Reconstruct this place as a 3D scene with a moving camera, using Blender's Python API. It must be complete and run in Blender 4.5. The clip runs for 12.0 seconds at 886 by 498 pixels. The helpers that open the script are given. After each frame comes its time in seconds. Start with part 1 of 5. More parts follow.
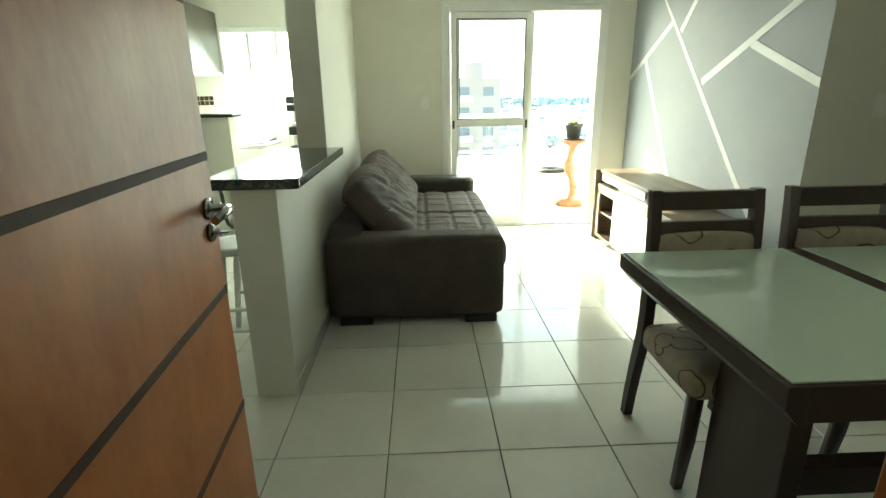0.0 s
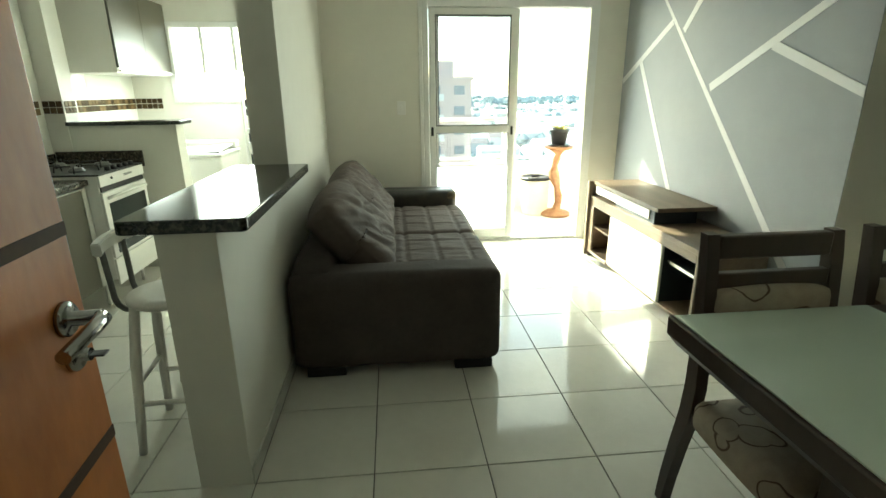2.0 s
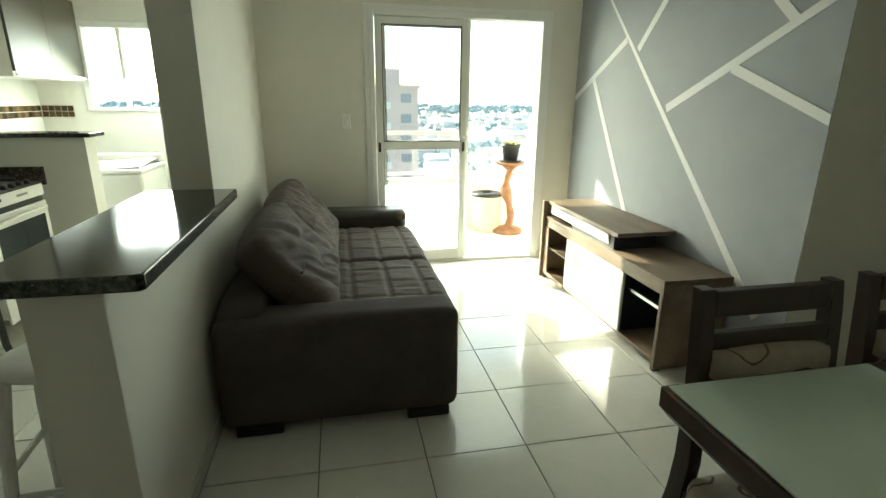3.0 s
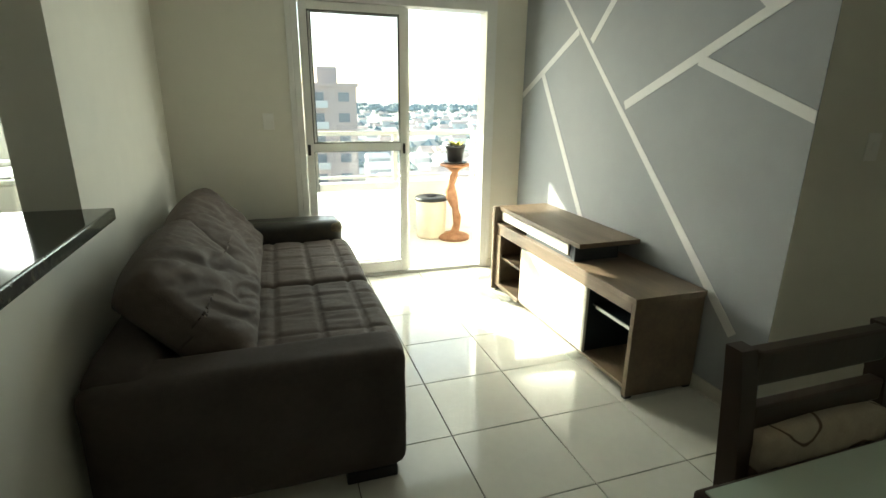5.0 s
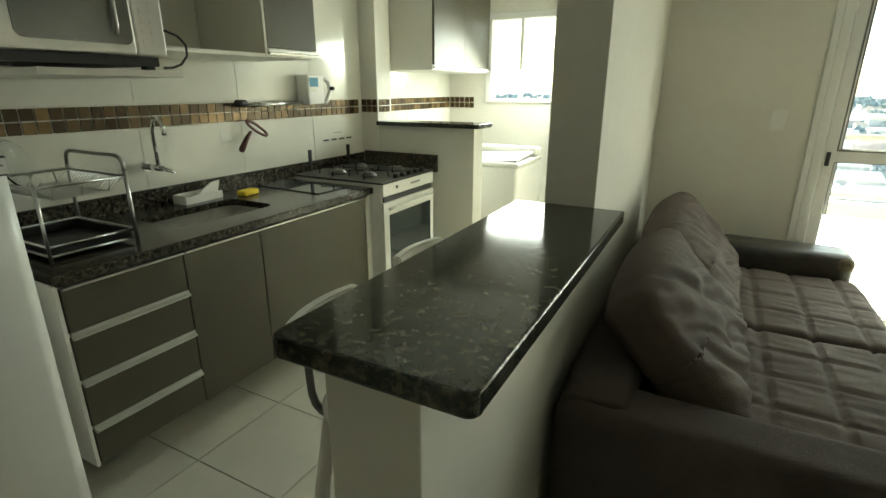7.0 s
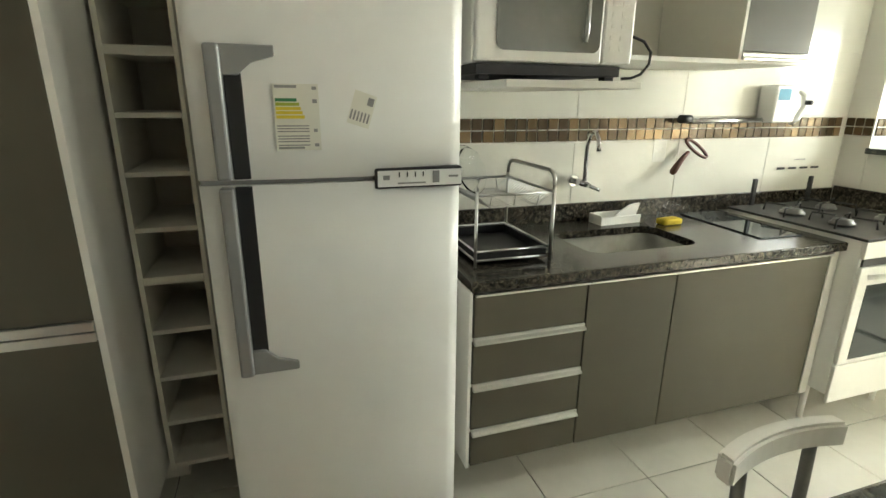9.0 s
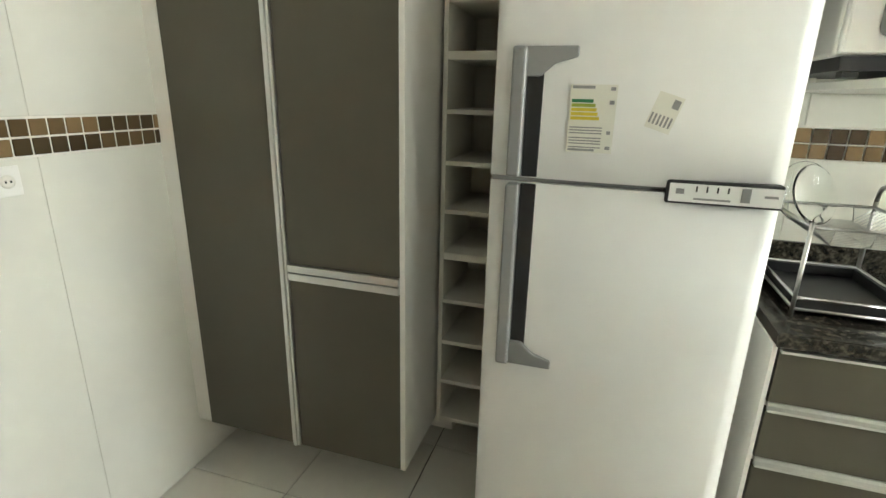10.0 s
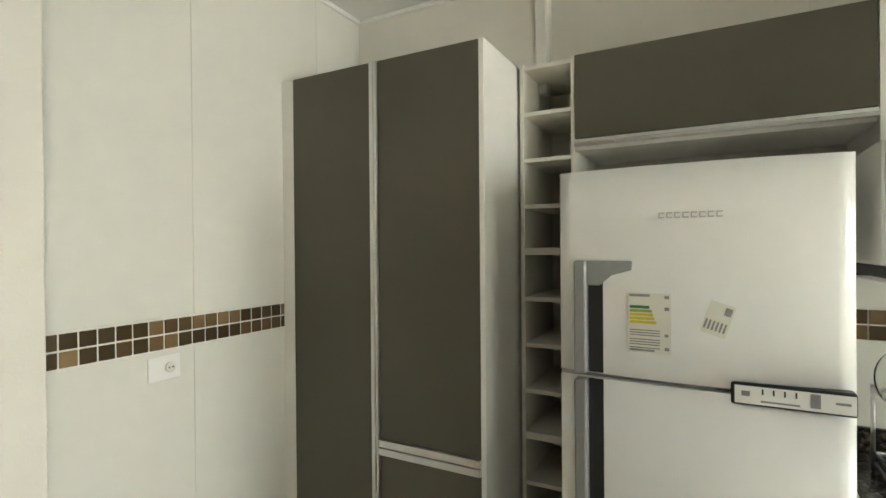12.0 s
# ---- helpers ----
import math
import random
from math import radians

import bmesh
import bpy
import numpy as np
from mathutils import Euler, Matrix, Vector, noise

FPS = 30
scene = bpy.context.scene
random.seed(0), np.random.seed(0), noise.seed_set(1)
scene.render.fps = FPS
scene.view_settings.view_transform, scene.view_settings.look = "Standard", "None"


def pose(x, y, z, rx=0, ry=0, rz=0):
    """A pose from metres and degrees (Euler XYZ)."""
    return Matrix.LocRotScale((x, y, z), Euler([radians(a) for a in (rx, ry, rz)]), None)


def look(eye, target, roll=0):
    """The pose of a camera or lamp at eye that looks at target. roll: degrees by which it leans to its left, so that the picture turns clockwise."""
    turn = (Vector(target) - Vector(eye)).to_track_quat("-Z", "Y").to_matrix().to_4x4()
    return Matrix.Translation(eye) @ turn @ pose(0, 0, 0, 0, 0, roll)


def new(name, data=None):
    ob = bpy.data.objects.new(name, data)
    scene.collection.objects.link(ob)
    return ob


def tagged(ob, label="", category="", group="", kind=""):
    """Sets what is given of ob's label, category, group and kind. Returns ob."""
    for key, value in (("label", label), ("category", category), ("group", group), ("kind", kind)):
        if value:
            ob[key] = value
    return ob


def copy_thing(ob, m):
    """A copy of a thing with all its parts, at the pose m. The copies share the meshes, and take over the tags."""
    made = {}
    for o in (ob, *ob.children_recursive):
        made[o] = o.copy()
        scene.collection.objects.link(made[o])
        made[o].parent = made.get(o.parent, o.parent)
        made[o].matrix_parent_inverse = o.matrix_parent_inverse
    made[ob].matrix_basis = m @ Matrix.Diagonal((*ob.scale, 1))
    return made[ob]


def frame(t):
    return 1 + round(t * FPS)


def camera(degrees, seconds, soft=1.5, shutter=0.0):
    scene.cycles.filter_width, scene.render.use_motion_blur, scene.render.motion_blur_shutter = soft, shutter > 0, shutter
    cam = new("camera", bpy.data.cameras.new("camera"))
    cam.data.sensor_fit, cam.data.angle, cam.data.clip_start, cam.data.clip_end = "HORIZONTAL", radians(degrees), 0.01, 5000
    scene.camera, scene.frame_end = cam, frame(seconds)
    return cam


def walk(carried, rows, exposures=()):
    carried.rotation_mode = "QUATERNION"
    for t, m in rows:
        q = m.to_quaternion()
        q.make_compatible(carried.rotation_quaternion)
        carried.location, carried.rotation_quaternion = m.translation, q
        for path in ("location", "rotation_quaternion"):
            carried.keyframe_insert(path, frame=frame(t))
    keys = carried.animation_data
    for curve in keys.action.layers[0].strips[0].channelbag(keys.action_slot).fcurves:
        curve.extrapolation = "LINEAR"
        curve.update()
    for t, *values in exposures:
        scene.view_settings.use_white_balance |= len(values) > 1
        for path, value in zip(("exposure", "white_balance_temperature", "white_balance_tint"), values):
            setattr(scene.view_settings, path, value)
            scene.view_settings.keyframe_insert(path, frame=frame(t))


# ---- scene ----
cam = camera(83.0, 12.0)
# seconds, eye x y z, yaw, pitch, roll
PATH = [
    (0.0, 0.012, 0.007, 1.364, -2.263, -17.276, -0.779),
    (0.5, -0.037, 0.137, 1.372, -2.995, -17.552, -0.51),
    (1.0, -0.076, 0.222, 1.375, -5.161, -17.623, -0.353),
    (1.5, -0.054, 0.341, 1.376, -5.587, -17.414, -0.565),
    (2.0, -0.032, 0.506, 1.411, -5.584, -17.485, -0.566),
    (2.5, -0.015, 0.647, 1.444, -5.771, -16.965, -0.423),
    (3.0, -0.011, 0.801, 1.46, -11.777, -16.645, 0.636),
    (3.2, -0.003, 0.86, 1.482, -17.684, -16.525, 0.973),
    (3.5, 0.008, 0.92, 1.487, -24.45, -16.311, 1.254),
    (3.8, 0.026, 0.995, 1.475, -28.716, -16.062, 1.262),
    (4.1, 0.046, 1.072, 1.454, -30.356, -15.878, 1.105),
    (4.4, 0.065, 1.14, 1.435, -29.244, -15.86, 0.896),
    (4.6, 0.075, 1.173, 1.429, -26.912, -15.991, 0.781),
    (4.8, 0.081, 1.193, 1.43, -23.264, -16.27, 0.724),
    (5.0, 0.089, 1.214, 1.442, -18.466, -16.674, 0.705),
    (5.5, 0.043, 1.279, 1.439, -7.287, -17.255, 0.187),
    (6.0, -0.065, 1.387, 1.427, 4.704, -17.403, -0.015),
    (6.5, -0.187, 1.483, 1.442, 15.97, -17.611, 0.385),
    (7.0, -0.262, 1.541, 1.445, 27.902, -17.761, 0.106),
    (7.2, -0.274, 1.573, 1.451, 33.243, -17.645, 0.156),
    (7.6, -0.324, 1.614, 1.453, 41.688, -17.405, 0.647),
    (8.0, -0.419, 1.658, 1.448, 48.86, -17.138, 1.469),
    (8.4, -0.519, 1.692, 1.443, 56.357, -16.896, 1.917),
    (8.8, -0.582, 1.703, 1.443, 65.777, -16.729, 1.283),
    (9.0, -0.611, 1.698, 1.447, 71.84, -16.667, 0.5),
    (9.5, -0.649, 1.718, 1.45, 92.699, -16.536, 0.648),
    (9.8, -0.656, 1.765, 1.442, 101.676, -16.787, 1.727),
    (10.0, -0.643, 1.779, 1.448, 107.311, -17.096, 1.28),
    (10.3, -0.617, 1.795, 1.471, 112.487, -16.815, 0.792),
    (10.5, -0.599, 1.824, 1.476, 115.392, -15.6, 0.289),
    (11.0, -0.56, 1.853, 1.518, 118.049, -10.748, 0.015),
    (11.5, -0.534, 1.868, 1.554, 118.301, -5.597, -0.091),
    (12.0, -0.518, 1.881, 1.591, 118.35, -0.276, -0.465),
]
# seconds, stops, kelvin, tint
EXPOSURES = [(0.0, 2.62, 6550, -15), (3.2, 1.93, 6650, -10), (5.5, 1.66, 6700, -5), (6.5, 1.56, 6750, -6), (7.0, 1.95, 7000, -8), (9.0, 3.05, 6850, 3), (9.5, 3.45, 6650, 4), (10.5, 3.55, 6550, 5), (12.0, 3.25, 6750, 7)]
walk(cam, [(t, pose(x, y, z, 90 + pitch, 0, yaw) @ pose(0, 0, 0, 0, 0, roll)) for t, x, y, z, yaw, pitch, roll in PATH],
     exposures=EXPOSURES)

# ---- light ----
SUN_TRAVEL = Vector((0.68, -1.0, -0.60)).normalized()
world = bpy.data.worlds.new("world")
scene.world = world
world.use_nodes = True
wn = world.node_tree
sky = wn.nodes.new("ShaderNodeTexSky")
sky.sky_type = "NISHITA"
sky.sun_disc = False
sky.sun_elevation = math.asin(-SUN_TRAVEL.z)
sky.sun_rotation = math.atan2(-SUN_TRAVEL.x, -SUN_TRAVEL.y)
sky.air_density, sky.dust_density, sky.ozone_density = 1.0, 1.0, 1.0
bg = wn.nodes["Background"]
bg.inputs["Strength"].default_value = 0.15
wn.links.new(sky.outputs["Color"], bg.inputs["Color"])
sun_data = bpy.data.lights.new("sun", "SUN")
sun_data.energy, sun_data.angle, sun_data.color = 5.0, radians(0.6), (1.0, 0.93, 0.82)
sun = new("sun", sun_data)
sun.matrix_world = look((0, 0, 0), SUN_TRAVEL)


def opening_light(name, eye, target, sx, sy, energy, color):
    data = bpy.data.lights.new(name, "AREA")
    data.shape, data.size, data.size_y, data.energy, data.color = "RECTANGLE", sx, sy, energy, color
    ob = new(name, data)
    ob.matrix_world = look(eye, target)
    return ob


opening_light("balcony_daylight", (1.03, 5.128, 1.08), (1.03, 1.0, 0.35), 1.42, 1.95, 6.5, (0.95, 0.98, 1.0))
opening_light("window_daylight", (-1.63, 6.17, 1.71), (-1.50, 5.2, 0.4), 0.96, 0.62, 12.0, (0.95, 0.98, 1.0))


# ---- materials ----
def mat(name, color, rough=0.5, metal=0.0, spec=0.5, color2=None, scale=8.0, amount=0.25, bump=0.0, bump_scale=60.0, coat=0.0,
        per_object=0.0, stretch=(1, 1, 1), rough_var=0.0):
    m = bpy.data.materials.new(name)
    m.use_nodes = True
    nt = m.node_tree
    b = nt.nodes["Principled BSDF"]
    b.inputs["Roughness"].default_value = rough
    b.inputs["Metallic"].default_value = metal
    b.inputs["Specular IOR Level"].default_value = spec
    b.inputs["Coat Weight"].default_value = coat
    b.inputs["Coat Roughness"].default_value = 0.08
    tc = nt.nodes.new("ShaderNodeTexCoord")
    mp = nt.nodes.new("ShaderNodeMapping")
    mp.inputs["Scale"].default_value = stretch
    nt.links.new(tc.outputs["Object"], mp.inputs["Vector"])
    c2 = color2 or tuple(c * (1 - amount) for c in color)
    n1 = nt.nodes.new("ShaderNodeTexNoise")
    n1.inputs["Scale"].default_value, n1.inputs["Detail"].default_value = scale, 6.0
    n2 = nt.nodes.new("ShaderNodeTexNoise")
    n2.inputs["Scale"].default_value, n2.inputs["Detail"].default_value = scale * 7.3, 4.0
    for n in (n1, n2):
        nt.links.new(mp.outputs["Vector"], n.inputs["Vector"])
    add = nt.nodes.new("ShaderNodeMath")
    add.operation = "MULTIPLY_ADD"
    nt.links.new(n2.outputs["Fac"], add.inputs[0])
    add.inputs[1].default_value = 0.5
    nt.links.new(n1.outputs["Fac"], add.inputs[2])
    ramp = nt.nodes.new("ShaderNodeMapRange")
    ramp.inputs["From Min"].default_value, ramp.inputs["From Max"].default_value = 0.5, 1.0
    nt.links.new(add.outputs[0], ramp.inputs["Value"])
    mix = nt.nodes.new("ShaderNodeMix")
    mix.data_type = "RGBA"
    mix.inputs[6].default_value, mix.inputs[7].default_value = (*color, 1), (*c2, 1)
    nt.links.new(ramp.outputs["Result"], mix.inputs[0])
    col = mix.outputs[2]
    if per_object:
        oi = nt.nodes.new("ShaderNodeObjectInfo")
        hsv = nt.nodes.new("ShaderNodeHueSaturation")
        mr = nt.nodes.new("ShaderNodeMapRange")
        mr.inputs["To Min"].default_value, mr.inputs["To Max"].default_value = 1 - per_object, 1 + per_object
        nt.links.new(oi.outputs["Random"], mr.inputs["Value"])
        nt.links.new(mr.outputs["Result"], hsv.inputs["Value"])
        nt.links.new(col, hsv.inputs["Color"])
        col = hsv.outputs["Color"]
    nt.links.new(col, b.inputs["Base Color"])
    if rough_var:
        rr = nt.nodes.new("ShaderNodeMapRange")
        rr.inputs["To Min"].default_value, rr.inputs["To Max"].default_value = max(0.02, rough - rough_var), rough + rough_var
        nt.links.new(n1.outputs["Fac"], rr.inputs["Value"])
        nt.links.new(rr.outputs["Result"], b.inputs["Roughness"])
    if bump:
        n3 = nt.nodes.new("ShaderNodeTexNoise")
        n3.inputs["Scale"].default_value, n3.inputs["Detail"].default_value = bump_scale, 5.0
        nt.links.new(mp.outputs["Vector"], n3.inputs["Vector"])
        bp = nt.nodes.new("ShaderNodeBump")
        bp.inputs["Strength"].default_value, bp.inputs["Distance"].default_value = bump, 0.004
        nt.links.new(n3.outputs["Fac"], bp.inputs["Height"])
        nt.links.new(bp.outputs["Normal"], b.inputs["Normal"])
    return m


def stone(name, dark, mid, light, rough=0.08, scale=90.0, chip=0.45):
    m = mat(name, dark, rough=rough, spec=0.5)
    nt = m.node_tree
    b = nt.nodes["Principled BSDF"]
    tc = nt.nodes["Texture Coordinate"]
    v = nt.nodes.new("ShaderNodeTexVoronoi")
    v.inputs["Scale"].default_value = scale
    n = nt.nodes.new("ShaderNodeTexNoise")
    n.inputs["Scale"].default_value, n.inputs["Detail"].default_value = scale * 0.45, 8.0
    for q in (v, n):
        nt.links.new(tc.outputs["Object"], q.inputs["Vector"])
    bw = nt.nodes.new("ShaderNodeRGBToBW")
    nt.links.new(v.outputs["Color"], bw.inputs["Color"])
    av = nt.nodes.new("ShaderNodeMath")
    av.operation = "MULTIPLY_ADD"
    av.inputs[1].default_value = chip
    nt.links.new(bw.outputs["Val"], av.inputs[0])
    nt.links.new(n.outputs["Fac"], av.inputs[2])
    ramp = nt.nodes.new("ShaderNodeValToRGB")
    e = ramp.color_ramp.elements
    e[0].position, e[0].color = 0.325 + chip / 2, (*dark, 1)
    e[1].position, e[1].color = 0.695 + chip / 2, (*light, 1)
    k = e.new(0.525 + chip / 2)
    k.color = (*mid, 1)
    nt.links.new(av.outputs[0], ramp.inputs["Fac"])
    nt.links.new(ramp.outputs["Color"], b.inputs["Base Color"])
    return m


def swirl_fabric(name, ground, line):
    """Woven beige cloth with thin brown loops."""
    m = mat(name, ground, rough=0.9, scale=30, amount=0.2, bump=0.5, bump_scale=500)
    nt = m.node_tree
    b = nt.nodes["Principled BSDF"]
    tc = nt.nodes["Texture Coordinate"]
    warp = nt.nodes.new("ShaderNodeTexNoise")
    warp.inputs["Scale"].default_value = 9.0
    nt.links.new(tc.outputs["Object"], warp.inputs["Vector"])
    ad = nt.nodes.new("ShaderNodeVectorMath")
    ad.operation = "MULTIPLY_ADD"
    ad.inputs[1].default_value = (0.06, 0.06, 0.06)
    nt.links.new(warp.outputs["Color"], ad.inputs[0])
    nt.links.new(tc.outputs["Object"], ad.inputs[2])
    v = nt.nodes.new("ShaderNodeTexVoronoi")
    v.inputs["Scale"].default_value = 8.5
    nt.links.new(ad.outputs["Vector"], v.inputs["Vector"])
    s = nt.nodes.new("ShaderNodeMath")
    s.operation = "SUBTRACT"
    nt.links.new(v.outputs["Distance"], s.inputs[0])
    s.inputs[1].default_value = 0.40
    a = nt.nodes.new("ShaderNodeMath")
    a.operation = "ABSOLUTE"
    nt.links.new(s.outputs[0], a.inputs[0])
    lt = nt.nodes.new("ShaderNodeMapRange")
    lt.inputs["From Min"].default_value, lt.inputs["From Max"].default_value = 0.014, 0.030
    lt.inputs["To Min"].default_value, lt.inputs["To Max"].default_value = 0.9, 0.0
    nt.links.new(a.outputs[0], lt.inputs["Value"])
    mx = nt.nodes.new("ShaderNodeMix")
    mx.data_type = "RGBA"
    old = b.inputs["Base Color"].links[0].from_socket
    nt.links.new(old, mx.inputs[6])
    mx.inputs[7].default_value = (*line, 1)
    nt.links.new(lt.outputs["Result"], mx.inputs[0])
    nt.links.new(mx.outputs[2], b.inputs["Base Color"])
    return m


def mosaic_mat(name):
    m = mat(name, (0.2, 0.1, 0.04), rough=0.2, metal=0.35, scale=40)
    nt = m.node_tree
    b = nt.nodes["Principled BSDF"]
    oi = nt.nodes.new("ShaderNodeObjectInfo")
    ramp = nt.nodes.new("ShaderNodeValToRGB")
    e = ramp.color_ramp.elements
    e[0].position, e[0].color = 0.0, (0.070, 0.047, 0.024, 1)
    e[1].position, e[1].color = 1.0, (0.30, 0.215, 0.11, 1)
    e.new(0.45).color = (0.095, 0.070, 0.036, 1)
    e.new(0.8).color = (0.18, 0.125, 0.060, 1)
    nt.links.new(oi.outputs["Random"], ramp.inputs["Fac"])
    mx = nt.nodes.new("ShaderNodeMix")
    mx.data_type, mx.blend_type = "RGBA", "MULTIPLY"
    mx.inputs[0].default_value = 0.4
    old = b.inputs["Base Color"].links[0].from_socket
    nt.links.new(ramp.outputs["Color"], mx.inputs[6])
    hs = nt.nodes.new("ShaderNodeHueSaturation")
    hs.inputs["Value"].default_value = 6.0
    hs.inputs["Saturation"].default_value = 0.3
    nt.links.new(old, hs.inputs["Color"])
    nt.links.new(hs.outputs["Color"], mx.inputs[7])
    nt.links.new(mx.outputs[2], b.inputs["Base Color"])
    return m


def glass(name, tint=(1, 1, 1), rough=0.0, ior=1.45):
    m = bpy.data.materials.new(name)
    m.use_nodes = True
    b = m.node_tree.nodes["Principled BSDF"]
    b.inputs["Base Color"].default_value = (*tint, 1)
    b.inputs["Transmission Weight"].default_value = 1.0
    b.inputs["Roughness"].default_value = rough
    b.inputs["IOR"].default_value = ior
    return m


WALL = mat("wall_paint_cream", (0.72, 0.70, 0.62), rough=0.75, scale=1.3, amount=0.06, bump=0.12, bump_scale=140)
WALLK = mat("wall_paint_white", (0.72, 0.70, 0.63), rough=0.6, scale=1.5, amount=0.05, bump=0.1, bump_scale=140)
WALL_GREY = mat("wall_paint_grey", (0.335, 0.348, 0.36), rough=0.62, spec=0.3, scale=1.6, amount=0.08, bump=0.15, bump_scale=120)
WALL_LINE = mat("wall_paint_line", (0.70, 0.70, 0.68), rough=0.5, scale=4, amount=0.05)
CEIL = mat("ceiling_white", (0.80, 0.79, 0.75), rough=0.85, scale=1.2, amount=0.04)
TILE = mat("floor_tile_glazed", (0.66, 0.645, 0.575), rough=0.085, scale=3.0, amount=0.08, per_object=0.03, rough_var=0.04, spec=0.42)
GROUT = mat("floor_grout", (0.13, 0.125, 0.11), rough=0.9, scale=30, amount=0.3)
WTILE = mat("wall_tile_glazed", (0.70, 0.69, 0.62), rough=0.12, scale=2.0, amount=0.04, per_object=0.015)
WGROUT = mat("wall_grout", (0.70, 0.68, 0.61), rough=0.9, scale=20, amount=0.15)
MOSAIC = mosaic_mat("mosaic_glass_brown")
GRANITE_G = stone("granite_dark_green", (0.008, 0.010, 0.009), (0.027, 0.031, 0.023), (0.085, 0.080, 0.056), 0.10, 95, 0.22)
GRANITE_B = stone("granite_brown_grey", (0.012, 0.011, 0.009), (0.042, 0.036, 0.027), (0.11, 0.096, 0.072), 0.19, 125, 0.32)
DOORWOOD = mat("door_varnished_wood", (0.43, 0.148, 0.032), rough=0.42, scale=7.0, color2=(0.29, 0.088, 0.017), stretch=(1, 1, 0.4), coat=0.0, bump=0.12, rough_var=0.10, spec=0.35)
DOORGROOVE = mat("door_groove_dark", (0.075, 0.043, 0.026), rough=0.65, spec=0.2, scale=12)
# chrome with the dark reflection of its surroundings put into the base colour
DARKCHROME = mat("chrome_dark_reflection", (0.42, 0.415, 0.41), rough=0.16, metal=1.0, scale=20, amount=0.1)
CHROME = mat("chrome", (0.75, 0.75, 0.76), rough=0.12, metal=1.0, scale=20, amount=0.08)
STEEL = mat("brushed_steel", (0.55, 0.55, 0.53), rough=0.28, metal=1.0, scale=30, amount=0.12, stretch=(1, 12, 1))
ALU = mat("aluminium_profile", (0.72, 0.72, 0.70), rough=0.3, metal=0.85, scale=20, amount=0.08)
ALUW = mat("white_painted_aluminium", (0.78, 0.78, 0.75), rough=0.4, scale=6, amount=0.05)
SOFA = mat("sofa_brown_suede", (0.082, 0.066, 0.057), rough=0.85, scale=6, color2=(0.060, 0.048, 0.041), bump=0.5, bump_scale=260, spec=0.25)
SOFA2 = mat("sofa_cushion_suede", (0.120, 0.094, 0.078), rough=0.8, scale=5, color2=(0.082, 0.064, 0.053), bump=0.5, bump_scale=220, spec=0.3)
BLACKLEATHER = mat("worn_dark_vinyl", (0.022, 0.022, 0.022), rough=0.38, scale=14, color2=(0.05, 0.045, 0.03), bump=0.3, bump_scale=90)
DARKWOOD = mat("dark_stained_wood", (0.052, 0.030, 0.019), rough=0.35, scale=5, color2=(0.032, 0.019, 0.012), stretch=(1, 1, 0.2), bump=0.1, rough_var=0.06)
TVWOOD = mat("greyed_oak_laminate", (0.20, 0.145, 0.095), rough=0.42, scale=7, color2=(0.12, 0.085, 0.055), stretch=(1, 0.12, 1), bump=0.12, bump_scale=80)
TVWHITE = mat("gloss_offwhite_lacquer", (0.74, 0.71, 0.62), rough=0.15, scale=3, amount=0.04)
# near-black blue for the tv stand's back, inner divider, cavity shelf and riser
TVDARK = mat("dark_blue_cavity", (0.014, 0.021, 0.028), rough=0.4, scale=9)
SEATCLOTH = swirl_fabric("beige_swirl_upholstery", (0.42, 0.36, 0.275), (0.075, 0.045, 0.028))
TABLEGLASS = mat("painted_glass_top", (0.60, 0.70, 0.60), rough=0.05, scale=2, amount=0.03, spec=0.6)
TAUPE = mat("taupe_laminate", (0.088, 0.079, 0.055), rough=0.50, scale=2, color2=(0.080, 0.072, 0.049), bump=0.10, bump_scale=380)
MDFW = mat("white_melamine", (0.79, 0.77, 0.71), rough=0.4, scale=4, amount=0.04)
MDFIN = mat("cream_melamine", (0.76, 0.735, 0.64), rough=0.5, scale=4, amount=0.06)
FRIDGE = mat("fridge_white_enamel", (0.80, 0.80, 0.77), rough=0.32, scale=2, amount=0.025, bump=0.03, bump_scale=300)
FRIDGEGREY = mat("satin_grey_plastic", (0.25, 0.25, 0.245), rough=0.35, scale=10, amount=0.08)
BLACK = mat("black_plastic", (0.015, 0.015, 0.016), rough=0.4, scale=20, amount=0.2)
BLACKGLASS = mat("oven_dark_glass", (0.02, 0.028, 0.03), rough=0.06, scale=4)
WHITEPL = mat("white_plastic", (0.78, 0.77, 0.73), rough=0.35, scale=6, amount=0.04)
STOOLW = mat("stool_white_paint", (0.74, 0.72, 0.66), rough=0.4, scale=8, amount=0.08)
STOOLM = mat("stool_grey_tube", (0.20, 0.20, 0.19), rough=0.4, metal=0.6, scale=12)
YELLOW = mat("yellow_sponge", (0.75, 0.55, 0.03), rough=0.8, scale=50, bump=0.5)
PAPER = mat("label_paper", (0.71, 0.70, 0.61), rough=0.6, scale=12, amount=0.04)
INK = mat("label_grey_ink", (0.30, 0.30, 0.29), rough=0.7, scale=60, amount=0.3)
GREEN = mat("label_green", (0.03, 0.20, 0.08), rough=0.6)
LIME = mat("label_lime", (0.35, 0.42, 0.05), rough=0.6)
YEL = mat("label_yellow", (0.72, 0.58, 0.04), rough=0.6)
BLUE = mat("label_blue", (0.06, 0.28, 0.42), rough=0.6)
TERRA = mat("carved_orange_wood", (0.42, 0.21, 0.11), rough=0.5, scale=14, color2=(0.22, 0.08, 0.03), bump=0.4, bump_scale=60)
